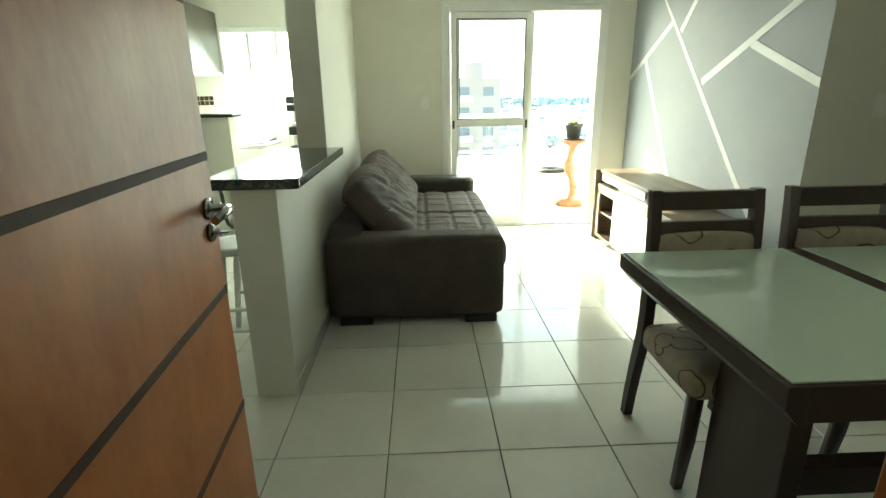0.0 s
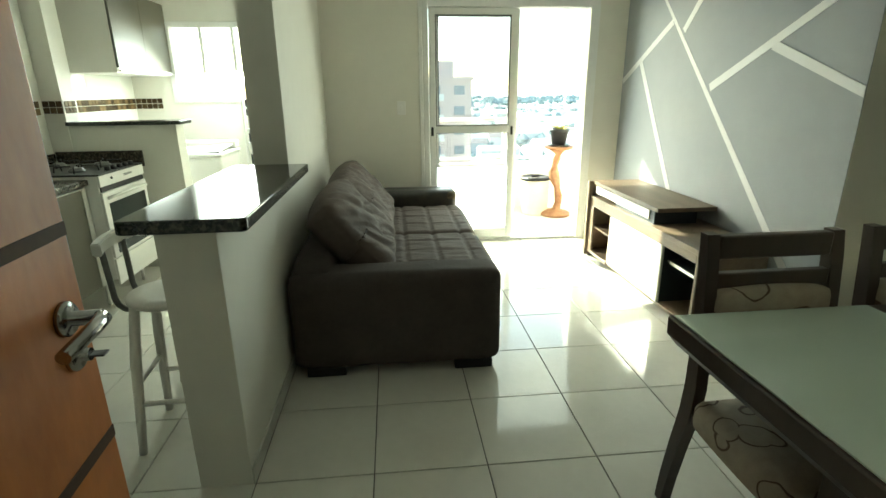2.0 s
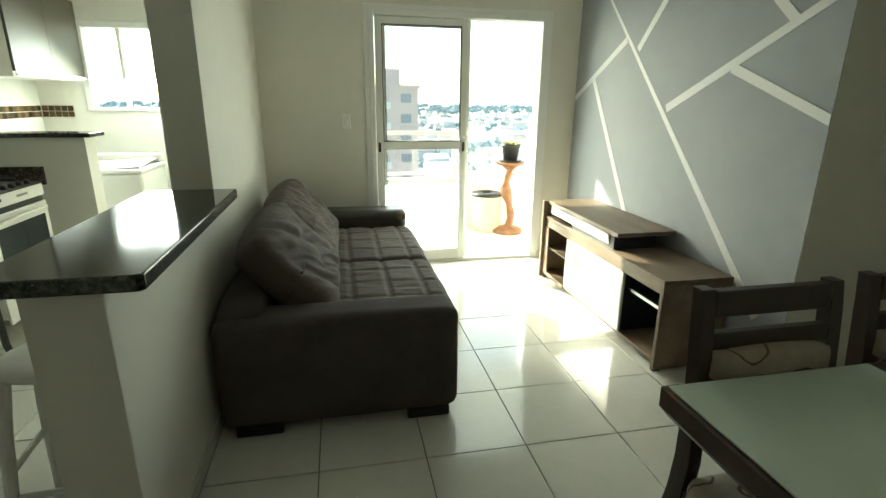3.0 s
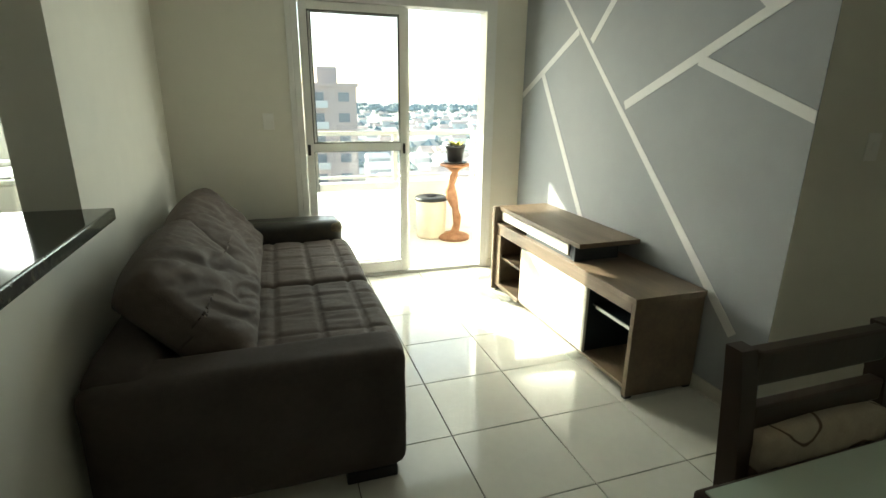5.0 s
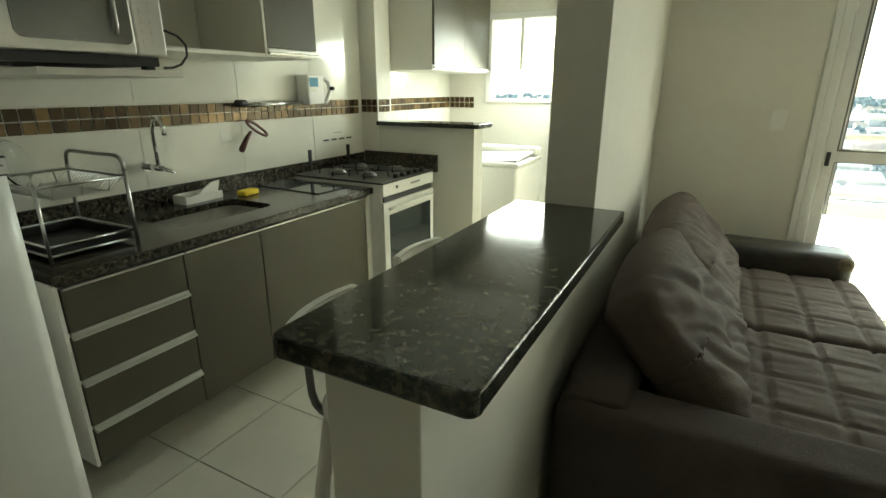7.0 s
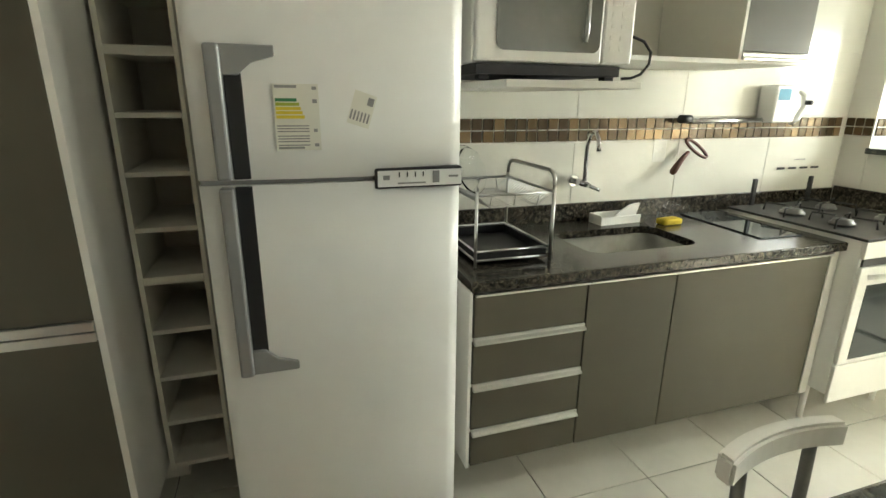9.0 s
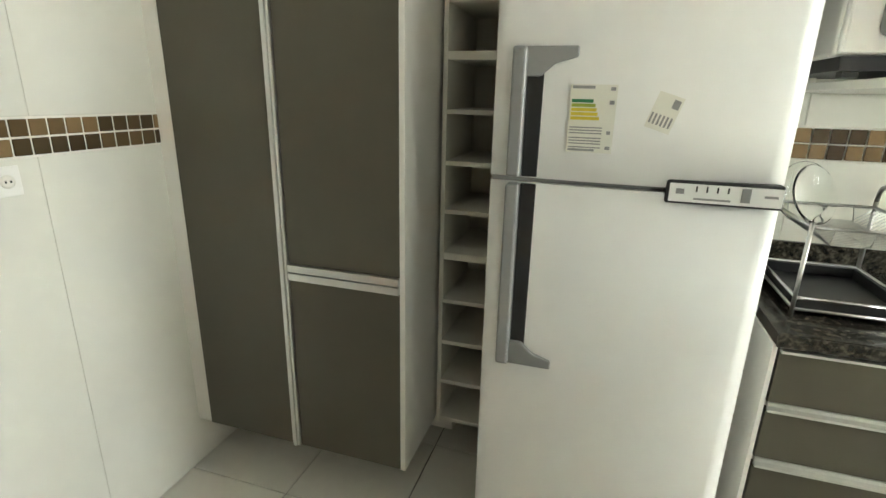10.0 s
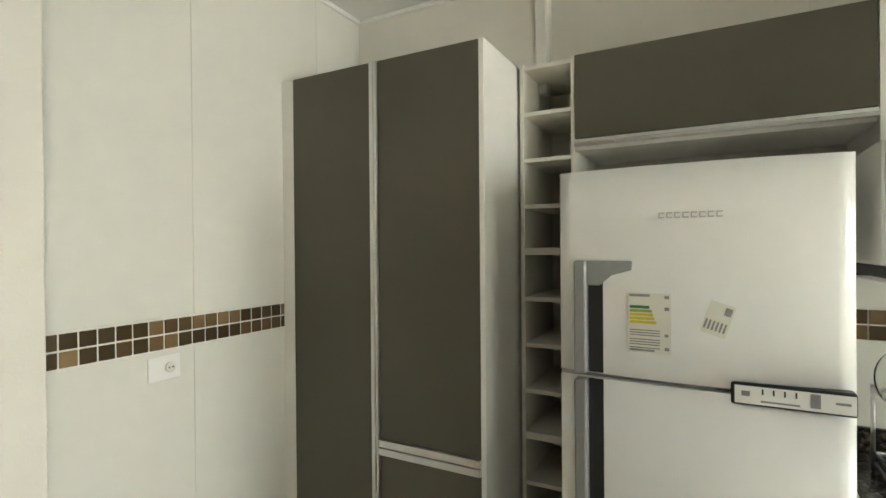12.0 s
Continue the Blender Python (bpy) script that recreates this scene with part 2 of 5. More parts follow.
BINBODY = mat("tan_bin_plastic", (0.74, 0.63, 0.48), rough=0.5, scale=8, amount=0.15)
LEAFY = mat("yellow_green_leaf", (0.55, 0.50, 0.05), rough=0.5, scale=20)
# balcony floor and parapet colours are whitened to carry the outdoor glare
BALC_FLOOR = mat("balcony_tile_whitened", (0.78, 0.76, 0.72), rough=0.3, scale=5, amount=0.12)
PARAPET = mat("parapet_glare_white", (0.86, 0.86, 0.84), rough=0.7, scale=3, amount=0.1)
RUBBER = mat("grey_rubber_gasket", (0.17, 0.17, 0.16), rough=0.7, scale=20, amount=0.2)
CABLE = mat("black_cable", (0.012, 0.012, 0.012), rough=0.5)
REDBROWN = mat("brown_silicone", (0.13, 0.045, 0.03), rough=0.45, scale=20)
PANE = glass("clear_pane")
PLATE = glass("clear_plate_glass", (0.97, 0.985, 0.98), ior=1.12)
HALLP = mat("hall_paint", (0.62, 0.58, 0.5), rough=0.8, scale=2, amount=0.06)
# town colours are lifted pale, foliage bluish, to carry the distance haze
GROUND = mat("city_ground_hazed", (0.60, 0.58, 0.54), rough=0.95, scale=0.02, color2=(0.40, 0.42, 0.35), amount=0.5)
FOLIAGE = mat("foliage_far_hazed", (0.26, 0.32, 0.33), rough=0.9, scale=0.3, color2=(0.21, 0.27, 0.28))
HOUSEW = mat("house_wall_hazed", (0.76, 0.74, 0.70), rough=0.9, scale=0.2, amount=0.3, per_object=0.2)
ROOFT = mat("roof_tile_far_hazed", (0.52, 0.43, 0.38), rough=0.9, scale=0.3, amount=0.3)
BLDG = mat("building_pink_wall", (0.60, 0.48, 0.43), rough=0.85, scale=0.1, amount=0.1)
BLDGW = mat("building_white_wall", (0.72, 0.70, 0.66), rough=0.85, scale=0.1, amount=0.1)
WINDARK = mat("far_window_hazed", (0.30, 0.31, 0.33), rough=0.2)


# ---- mesh helpers ----
def bm_box(bm, a, b, bevel=0.0, seg=2, mi=0):
    x0, y0, z0 = (min(p, q) for p, q in zip(a, b))
    x1, y1, z1 = (max(p, q) for p, q in zip(a, b))
    vs = [bm.verts.new(p) for p in ((x0, y0, z0), (x1, y0, z0), (x1, y1, z0), (x0, y1, z0), (x0, y0, z1), (x1, y0, z1), (x1, y1, z1), (x0, y1, z1))]
    fs = [bm.faces.new([vs[i] for i in f]) for f in ((3, 2, 1, 0), (4, 5, 6, 7), (0, 1, 5, 4), (1, 2, 6, 5), (2, 3, 7, 6), (3, 0, 4, 7))]
    for f in fs:
        f.material_index = mi
    if bevel:
        es = list({e for f in fs for e in f.edges})
        bmesh.ops.bevel(bm, geom=es, offset=bevel, segments=seg, profile=0.5, affect="EDGES")
    return vs


def bm_tube(bm, pts, r, seg=8, caps=True):
    """A round bar along points; r is a number or one radius a point."""
    pts = [Vector(p) for p in pts]
    rs = r if isinstance(r, (list, tuple)) else [r] * len(pts)
    rings, prev = [], None
    for i, p in enumerate(pts):
        d = (pts[min(i + 1, len(pts) - 1)] - pts[max(i - 1, 0)]).normalized()
        if prev is None:
            u = d.orthogonal().normalized()
        else:
            u = (prev - d * prev.dot(d)).normalized()
        prev = u
        v = d.cross(u)
        rings.append([bm.verts.new(p + (u * math.cos(2 * math.pi * k / seg) + v * math.sin(2 * math.pi * k / seg)) * rs[i]) for k in range(seg)])
    for a, b in zip(rings, rings[1:]):
        for k in range(seg):
            f = bm.faces.new((a[k], a[(k + 1) % seg], b[(k + 1) % seg], b[k]))
            f.smooth = True
    if caps:
        bm.faces.new(rings[0][::-1])
        bm.faces.new(rings[-1])


def bm_lathe(bm, prof, seg=24, center=(0, 0, 0)):
    """Profile of (radius, height) turned about the upright axis."""
    cx, cy, cz = center
    rings = []
    for r, z in prof:
        rings.append([bm.verts.new((cx + r * math.cos(2 * math.pi * k / seg), cy + r * math.sin(2 * math.pi * k / seg), cz + z)) for k in range(seg)])
    for a, b in zip(rings, rings[1:]):
        for k in range(seg):
            f = bm.faces.new((a[k], a[(k + 1) % seg], b[(k + 1) % seg], b[k]))
            f.smooth = True
    bm.faces.new(rings[0][::-1])
    bm.faces.new(rings[-1])


def bm_prism(bm, poly, lo, hi, axis="z", bevel=0.0):
    """A polygon of 2D points drawn out along an axis."""
    def at(p, h):
        return {"z": (p[0], p[1], h), "x": (h, p[0], p[1]), "y": (p[0], h, p[1])}[axis]
    a = [bm.verts.new(at(p, lo)) for p in poly]
    b = [bm.verts.new(at(p, hi)) for p in poly]
    n = len(poly)
    fs = [bm.faces.new(a[::-1]), bm.faces.new(b)]
    for k in range(n):
        fs.append(bm.faces.new((a[k], a[(k + 1) % n], b[(k + 1) % n], b[k])))
    bmesh.ops.recalc_face_normals(bm, faces=fs)
    if bevel:
        bmesh.ops.bevel(bm, geom=list({e for f in fs for e in f.edges}), offset=bevel, segments=2, profile=0.5, affect="EDGES")


def bm_soft(bm, a, b, round_=0.06, n=14, puff=0.0, wrinkle=0.0, seed=0.0, tufts=None):
    """A padded block with rounded edges, bulging faces and folds."""
    a, b = Vector(a), Vector(b)
    c, h = (a + b) / 2, (b - a) / 2
    tmp = bmesh.new()
    bmesh.ops.create_cube(tmp, size=2.0)
    bmesh.ops.subdivide_edges(tmp, edges=tmp.edges[:], cuts=n, use_grid_fill=True)
    for v in tmp.verts:
        p = Vector((v.co.x * h.x, v.co.y * h.y, v.co.z * h.z))
        core = Vector([max(-(hh - round_), min(hh - round_, q)) if hh > round_ else 0.0 for hh, q in zip(h, p)])
        d = p - core
        rr = [min(round_, hh) for hh in h]
        if d.length > 1e-6:
            q = Vector([dd / r for dd, r in zip(d, rr)])
            q = q.normalized() * max(abs(t) for t in q)
            p = core + Vector([t * r for t, r in zip(q, rr)])
        u = Vector([p.x / h.x, p.y / h.y, p.z / h.z])
        if puff:
            for i in range(3):
                j, k = (i + 1) % 3, (i + 2) % 3
                p[i] += puff * u[i] * max(0, 1 - u[j] ** 2) * max(0, 1 - u[k] ** 2)
        if wrinkle:
            w = noise.noise(Vector((p.x * 5 + seed, p.y * 9, p.z * 5 + seed))) + 0.5 * noise.noise(Vector((p.x * 14 + seed, p.y * 22, p.z * 14)))
            p += u.normalized() * w * wrinkle
        if tufts:
            for tx, ty, tz, dep, rad in tufts:
                dist = (p + c - Vector((tx, ty, tz))).length
                p -= u.normalized() * dep * math.exp(-(dist / rad) ** 2)
        v.co = p + c
    for f in tmp.faces:
        f.smooth = True
    me = bpy.data.meshes.new("tmp")
    tmp.to_mesh(me)
    tmp.free()
    bm.from_mesh(me)
    bpy.data.meshes.remove(me)


def mesh_of(name, bm, material):
    me = bpy.data.meshes.new(name)
    bm.to_mesh(me)
    bm.free()
    for m in (material if isinstance(material, (list, tuple)) else [material]):
        me.materials.append(m)
    return me


def part(name, bm, material, parent, label=""):
    ob = new(name, mesh_of(name, bm, material))
    ob.parent = parent
    return tagged(ob, label)


def boxes(*ab, bevel=0.0, seg=2):
    bm = bmesh.new()
    for a, b in ab:
        bm_box(bm, a, b, bevel, seg)
    return bm


def tube(pts, r, seg=8):
    bm = bmesh.new()
    bm_tube(bm, pts, r, seg)
    return bm


def lathe(prof, seg=24, center=(0, 0, 0)):
    bm = bmesh.new()
    bm_lathe(bm, prof, seg, center)
    return bm


def prism(poly, lo, hi, axis="z", bevel=0.0):
    bm = bmesh.new()
    bm_prism(bm, poly, lo, hi, axis, bevel)
    return bm


def soft(*args, **kw):
    bm = bmesh.new()
    bm_soft(bm, *args, **kw)
    return bm


def thing(name, label, category, at=(0, 0, 0), group="", turn=0):
    ob = new(name)
    ob.empty_display_size = 0.1
    ob.matrix_basis = pose(*at, 0, 0, turn)
    return tagged(ob, label, category, group)


def structure(name, bm, material, label, category="wall"):
    return tagged(new(name, mesh_of(name, bm, material)), label, category, "", "structure")


# ---- structure ----
XE, YN, XW, YS, CZ = 2.103, 5.173, -2.683, 0.35, 2.70
YL = 6.25
T = 0.15
XD, YR = 3.35, 2.668
floor = structure("floor", boxes(((-2.85, YS - T, -0.14), (2.25, 5.3, -0.008)), ((2.25, YS - T, -0.14), (XD + T, YR + T, -0.008)), ((-1.3, -1.7, -0.14), (2.25, YS - T, -0.008))), GROUT, "floor of large cream glazed tiles with dark grout joints", "floor")
structure("floor_laundry", boxes(((-2.9, 5.3, -0.14), (-0.60, 6.42, -0.002))), TILE, "cream glazed floor of the laundry corner", "floor")
structure("ceiling", boxes(((-2.85, YS - T, CZ), (2.25, 5.323, CZ + 0.15)), ((2.25, YS - T, CZ), (XD + T, YR + T, CZ + 0.15)), ((-1.3, -1.7, CZ), (2.25, YS - T, CZ + 0.15)), ((-2.9, 5.323, CZ), (-0.60, 6.42, CZ + 0.15))), CEIL, "plain white painted ceiling", "ceiling")
structure("wall_east", boxes(((XE, YR + T, -0.1), (XE + T, 5.173, CZ))), WALL, "painted wall behind the tv stand")
structure("wall_return", boxes(((XE, YR, -0.1), (XD + T, YR + T, CZ)), bevel=0.003), WALL, "cream painted return wall beside the dining table")
structure("wall_dining", boxes(((XD, YS - T, -0.1), (XD + T, YR, CZ))), WALL, "cream painted wall of the dining corner")
# north wall with the sliding door's opening
DX0, DX1, DZ = 0.262, 1.800, 2.150
structure("wall_north", boxes(((-0.608, YN, -0.1), (DX0, YN + T, CZ)), ((DX1, YN, -0.1), (XE + T, YN + T, CZ)), ((DX0, YN, DZ), (DX1, YN + T, CZ))), WALL,
          "cream painted wall round the balcony door")
# wall between living room and laundry, starting with a pillar at the bar
structure("wall_middle", boxes(((-0.792, 3.363, -0.1), (-0.608, 6.25, CZ))), WALL, "cream painted wall and pillar behind the sofa")
structure("trim_laundry_tiles", boxes(((-0.799, 3.42, 0.0), (-0.7925, 6.249, 2.69)), bevel=0.001), WTILE, "white glazed tile lining on the laundry side of the wall", "wall tiles")
structure("wall_bar", boxes(((-0.795, 2.112, -0.1), (-0.604, 3.360, 0.989)), bevel=0.003), WALL, "cream half wall that carries the breakfast bar")
structure("wall_west", boxes(((XW - T, YS - T, -0.1), (XW, YL + T, CZ))), WALLK, "white kitchen wall with a mosaic strip")
structure("wall_south_kitchen", boxes(((XW, YS - T, -0.1), (-1.111, YS, CZ))), WALLK, "white tiled kitchen wall with a mosaic strip")
structure("wall_south_corner", boxes(((-1.110, YS - T, -0.1), (-0.52, 0.50, CZ)), bevel=0.004), WALL, "cream wall corner beside the entrance door")
structure("wall_south_lintel", boxes(((-0.52, YS - T, 2.12), (0.46, YS, CZ)), ((0.46, YS - T, -0.1), (XD, YS, CZ))), WALL, "cream entrance wall")
structure("door_frame", boxes(((-0.52, YS - T - 0.01, 0.0), (-0.475, YS + 0.01, 2.12)), ((0.415, YS - T - 0.01, 0.0), (0.46, YS + 0.01, 2.12)),
                             ((-0.475, YS - T - 0.01, 2.075), (0.415, YS + 0.01, 2.12)), bevel=0.003), DOORWOOD, "varnished wooden entrance door frame", "door frame")
structure("wall_hall", boxes(((-1.3, -1.7, -0.1), (-1.15, YS - T, CZ)), ((-1.15, -1.7, -0.1), (XE, -1.55, CZ)), ((XE, -1.7, -0.1), (XE + T, YS - T, CZ))), HALLP, "plain painted wall of the hall outside")
# laundry window wall
WX0, WX1, WZ0, WZ1 = -2.29, -1.13, 1.320, 2.108
structure("wall_laundry", boxes(((XW, YL, -0.1), (WX0, YL + T, CZ)), ((WX1, YL, -0.1), (-0.60, YL + T, CZ)), ((WX0, YL, -0.1), (WX1, YL + T, WZ0)), ((WX0, YL, WZ1), (WX1, YL + T, CZ))),
          WALLK, "cream laundry wall with a window")
structure("column_corner", boxes(((XW, YS, 0.0), (-2.50, 1.262, CZ)), bevel=0.002), WALLK, "white boxed column behind the tall cupboard", "column")
structure("column_ledge", boxes(((XW, 4.775, 0.0), (-2.535, 4.96, CZ)), bevel=0.002), WALLK, "white tiled column beside the ledge", "column")
structure("wall_ledge", boxes(((XW, 4.781, 0.0), (-1.735, 4.935, 1.180)), bevel=0.002), WTILE, "low white tiled wall between stove and laundry")
structure("baseboard", boxes(((XE - 0.012, YR - 0.012, 0.0), (XE - 0.0005, 5.17, 0.07)), ((XE, YR - 0.012, 0.0), (XD - 0.001, YR - 0.0005, 0.07)), ((-0.605, 5.161, 0.0), (DX0 - 0.02, 5.1725, 0.07)), ((DX1 + 0.02, 5.161, 0.0), (XE - 0.013, 5.1725, 0.07)),
                            ((-0.6035, 2.112, 0.0), (-0.594, 5.16, 0.07)), bevel=0.002), TILE, "low cream tile baseboard", "baseboard")
structure("ceiling_cornice", boxes(((XW, YS, CZ - 0.022), (-1.112, YS + 0.02, CZ - 0.001)), ((XW, YS + 0.02, CZ - 0.022), (-2.48, 1.3, CZ - 0.001)), bevel=0.006), CEIL, "narrow white plaster cornice", "cornice")
structure("pipe_chase", boxes(((-2.52, 1.255, 2.20), (-2.475, 1.30, CZ)), bevel=0.004), MDFW, "white vertical duct strip", "trim")

# grey feature wall with painted white lines
structure("trim_feature_panel", boxes(((XE - 0.004, 2.668, 0.0705), (XE - 0.0004, 5.1725, CZ))), WALL_GREY, "grey painted feature area of the wall", "wall")


def wall_line(a, b, w=0.05):
    (ya, za), (yb, zb) = a, b
    d = Vector((yb - ya, zb - za)).normalized()
    n = Vector((-d.y, d.x)) * w / 2
    return [(ya + n.x, za + n.y), (yb + n.x, zb + n.y), (yb - n.x, zb - n.y), (ya - n.x, za - n.y)]


for k, (a, b, w) in enumerate((((5.196, 2.70), (2.845, 0.372), 0.052), ((4.395, 1.891), (5.165, 1.481), 0.046), ((4.855, 1.640), (4.02, 0.42), 0.046), ((3.42, 2.68), (4.234, 1.811), 0.046),
                              ((3.830, 1.418), (2.60, 1.945), 0.052), ((3.300, 1.640), (2.60, 1.390), 0.052), ((3.70, 2.52), (2.925, 1.812), 0.050))):
    poly = wall_line(a, b, w)
    poly = [(min(max(p[0], 2.669), 5.172), min(max(p[1], 0.072), CZ - 0.001)) for p in poly]
    structure("trim_painted_line", prism(poly, XE - 0.0062 - 0.0003 * k, XE - 0.0042, "x"), WALL_LINE, "straight white line painted on the grey wall", "wall paint")

# balcony
structure("floor_balcony", boxes(((-0.6, 5.30, -0.2), (3.4, 6.75, -0.012))), BALC_FLOOR, "beige tiled balcony floor", "floor")
# unseen overhang beyond the parapet, added to limit how far sunlight reaches indoors
structure("ceiling_balcony", boxes(((-0.6, 5.323, 2.62), (3.4, 7.62, 2.80))), CEIL, "balcony slab above, run out unseen past the parapet to cut the sun", "ceiling")
structure("wall_balcony_side", boxes(((3.3, 5.323, -0.1), (3.4, 6.6, 2.62)), ((2.253, 5.323, -0.1), (3.3, 5.40, 2.62))), WALL, "painted side wall of the balcony")
structure("parapet", boxes(((-0.6, 6.62, -0.2), (3.4, 6.75, 0.56)), bevel=0.01), PARAPET, "low cream balcony parapet, whitened for glare", "parapet")

rail = thing("balcony_railing", "white metal balcony railing with glass infill", "railing", (0, 6.68, 0.56))
part("handrail", boxes(((-0.6, -0.03, 0.50), (3.4, 0.03, 0.545)), bevel=0.008), ALUW, rail)
part("lower_rail", boxes(((-0.6, -0.015, 0.04), (3.4, 0.015, 0.07))), ALUW, rail)
post_me = mesh_of("post", boxes(((-0.025, -0.02, 0.0), (0.025, 0.02, 0.50)), bevel=0.004), ALUW)
for x in (-0.5, 0.42, 1.34, 2.26, 3.18):
    p = new("post", post_me)
    p.parent, p.location = rail, (x, 0, 0)
for x in (-0.5, 0.42, 1.34, 2.26):
    ob = part("pane", boxes(((x + 0.03, -0.004, 0.08), (x + 0.89, 0.004, 0.49))), PANE, rail, "clear glass infill")
    ob.visible_shadow = False

# ---- balcony sliding door ----
door = tagged(thing("balcony_sliding_door", "white aluminium sliding glass door, half slid open", "sliding door", (0, YN + 0.02, 0)), kind="structure")
part("door_frame", boxes(((DX0, -0.035, 0), (DX0 + 0.05, 0.12, DZ)), ((DX1 - 0.05, -0.035, 0), (DX1, 0.12, DZ)), ((DX0 + 0.05, -0.035, DZ - 0.05), (DX1 - 0.05, 0.12, DZ)),
                        ((DX0 + 0.05, -0.02, 0.0), (DX1 - 0.05, 0.12, 0.025)), bevel=0.004), ALUW, door)
part("casing", boxes(((DX0 - 0.035, -0.031, 0), (DX0, -0.0205, DZ + 0.035)), ((DX1, -0.031, 0), (DX1 + 0.035, -0.0205, DZ + 0.035)), ((DX0, -0.031, DZ), (DX1, -0.0205, DZ + 0.035)), bevel=0.002), ALUW, door)


def sash(x0, x1, y, name):
    z0, z1 = 0.03, DZ - 0.055
    s = part(name, boxes(((x0, y - 0.018, z0), (x0 + 0.055, y + 0.018, z1)), ((x1 - 0.055, y - 0.018, z0), (x1, y + 0.018, z1)), ((x0 + 0.055, y - 0.018, z1 - 0.055), (x1 - 0.055, y + 0.018, z1)),
                        ((x0 + 0.055, y - 0.018, z0), (x1 - 0.055, y + 0.018, z0 + 0.09)), ((x0 + 0.055, y - 0.018, 1.045), (x1 - 0.055, y + 0.018, 1.105)), bevel=0.004), ALUW, door)
    for a, b in ((z0 + 0.09, 1.045), (1.105, z1 - 0.055)):
        gw = 0.009 if a > 1 else 0.004
        part("gasket", boxes(((x0 + 0.055, y - 0.014, a), (x0 + 0.055 + gw, y + 0.014, b)), ((x1 - 0.055 - gw, y - 0.014, a), (x1 - 0.055, y + 0.014, b)),
                             ((x0 + 0.055 + gw, y - 0.014, a), (x1 - 0.055 - gw, y + 0.014, a + gw)), ((x0 + 0.055 + gw, y - 0.014, b - gw), (x1 - 0.055 - gw, y + 0.014, b))), RUBBER, s, "dark glazing gasket")
        g = part("pane", boxes(((x0 + 0.055, y - 0.003, a), (x1 - 0.055, y + 0.003, b))), PANE, s, "clear glass pane")
        g.visible_shadow = False
    return s


s1 = sash(0.318, 1.100, 0.0, "sash")
s2 = sash(0.345, 1.135, 0.062, "sash")
part("latch", boxes(((0.328, -0.028, 1.02), (0.350, -0.018, 1.10)), bevel=0.003), BLACK, s1, "small dark latch")
part("latch", boxes(((1.062, -0.028, 1.02), (1.082, -0.018, 1.10)), bevel=0.003), BLACK, s1, "small dark latch")

# ---- laundry window ----
win = tagged(thing("laundry_window", "white aluminium sliding window, glaring with daylight", "window", (0, YL + 0.03, 0)), kind="structure")
part("window_frame", boxes(((WX0, -0.04, WZ0), (WX0 + 0.055, 0.08, WZ1)), ((WX1 - 0.05, -0.04, WZ0), (WX1, 0.08, WZ1)), ((WX0 + 0.055, -0.04, WZ1 - 0.055), (WX1 - 0.05, 0.08, WZ1)),
                          ((WX0 + 0.055, -0.04, WZ0), (WX1 - 0.05, 0.08, WZ0 + 0.03)), bevel=0.004), ALUW, win)
for k, x in enumerate((-1.945, -1.63, -1.415)):
    part("mullion", boxes(((x - 0.016, -0.02 + 0.01 * k, WZ0 + 0.03), (x + 0.016, 0.02 + 0.01 * k, WZ1 - 0.055)), bevel=0.003), ALUW, win)
for a, b in ((WX0 + 0.055, -1.961), (-1.929, -1.646), (-1.614, -1.431), (-1.399, WX1 - 0.05)):
    g = part("pane", boxes(((a, 0.018, WZ0 + 0.03), (b, 0.024, WZ1 - 0.055))), PANE, win, "clear glass pane")
    g.visible_shadow = False

# ---- entrance door, swung open ----
HX, HY = -0.455, 0.42
leaf = tagged(thing("entrance_door", "open varnished orange-brown wooden door with dark inlaid stripes", "door", (HX, HY, 0.006), turn=93.8), kind="structure")
L = 0.845
part("leaf", boxes(((0, 0.0, 0), (L, 0.035, 2.06)), bevel=0.003), DOORWOOD, leaf)
for z in (1.222, 0.876, 0.530, 0.184, 1.568, 1.914):
    part("inlay", boxes(((0.001, -0.0015, z - 0.0115), (L - 0.001, 0.004, z + 0.0095)), bevel=0.001), DOORGROOVE, leaf, "dark inlaid stripe")
rz = 1.10
h = part("handle", lathe([(0.026, 0), (0.026, 0.006), (0.022, 0.010), (0.011, 0.012), (0.011, 0.05)], 24), DARKCHROME, leaf, "polished chrome lever handle, darkened as if mirroring a dark room")
h.matrix_basis = pose(L - 0.055, 0, rz, 90, 0, 0)
lev = part("lever", tube([(0, 0, 0.045), (-0.006, 0, 0.053), (-0.03, 0.0, 0.056), (-0.115, -0.004, 0.055)], [0.0105, 0.0115, 0.011, 0.0095], 14), DARKCHROME, h)
ck = part("cylinder_lock", lathe([(0.024, 0), (0.024, 0.006), (0.020, 0.010), (0.0095, 0.011), (0.0095, 0.024)], 24), DARKCHROME, leaf, "polished chrome keyhole rosette, darkened as if mirroring a dark room")
ck.matrix_basis = pose(L - 0.055, 0, rz - 0.058, 90, 0, 0)
part("key", boxes(((-0.009, -0.0015, 0.024), (0.009, 0.0015, 0.045)), bevel=0.001), BLACK, ck, "dark key head")
for z in (0.25, 1.05, 1.85):
    part("hinge", tube([(0, -0.006, z - 0.04), (0, -0.006, z + 0.04)], 0.007, 10), STEEL, leaf)

# ---- breakfast bar ----
bar = thing("breakfast_bar_top", "polished dark green granite bar top on the half wall", "bar top", (0, 0, 0.9895))
slab_outline = [(-0.502, 3.362), (-0.905, 3.362)]
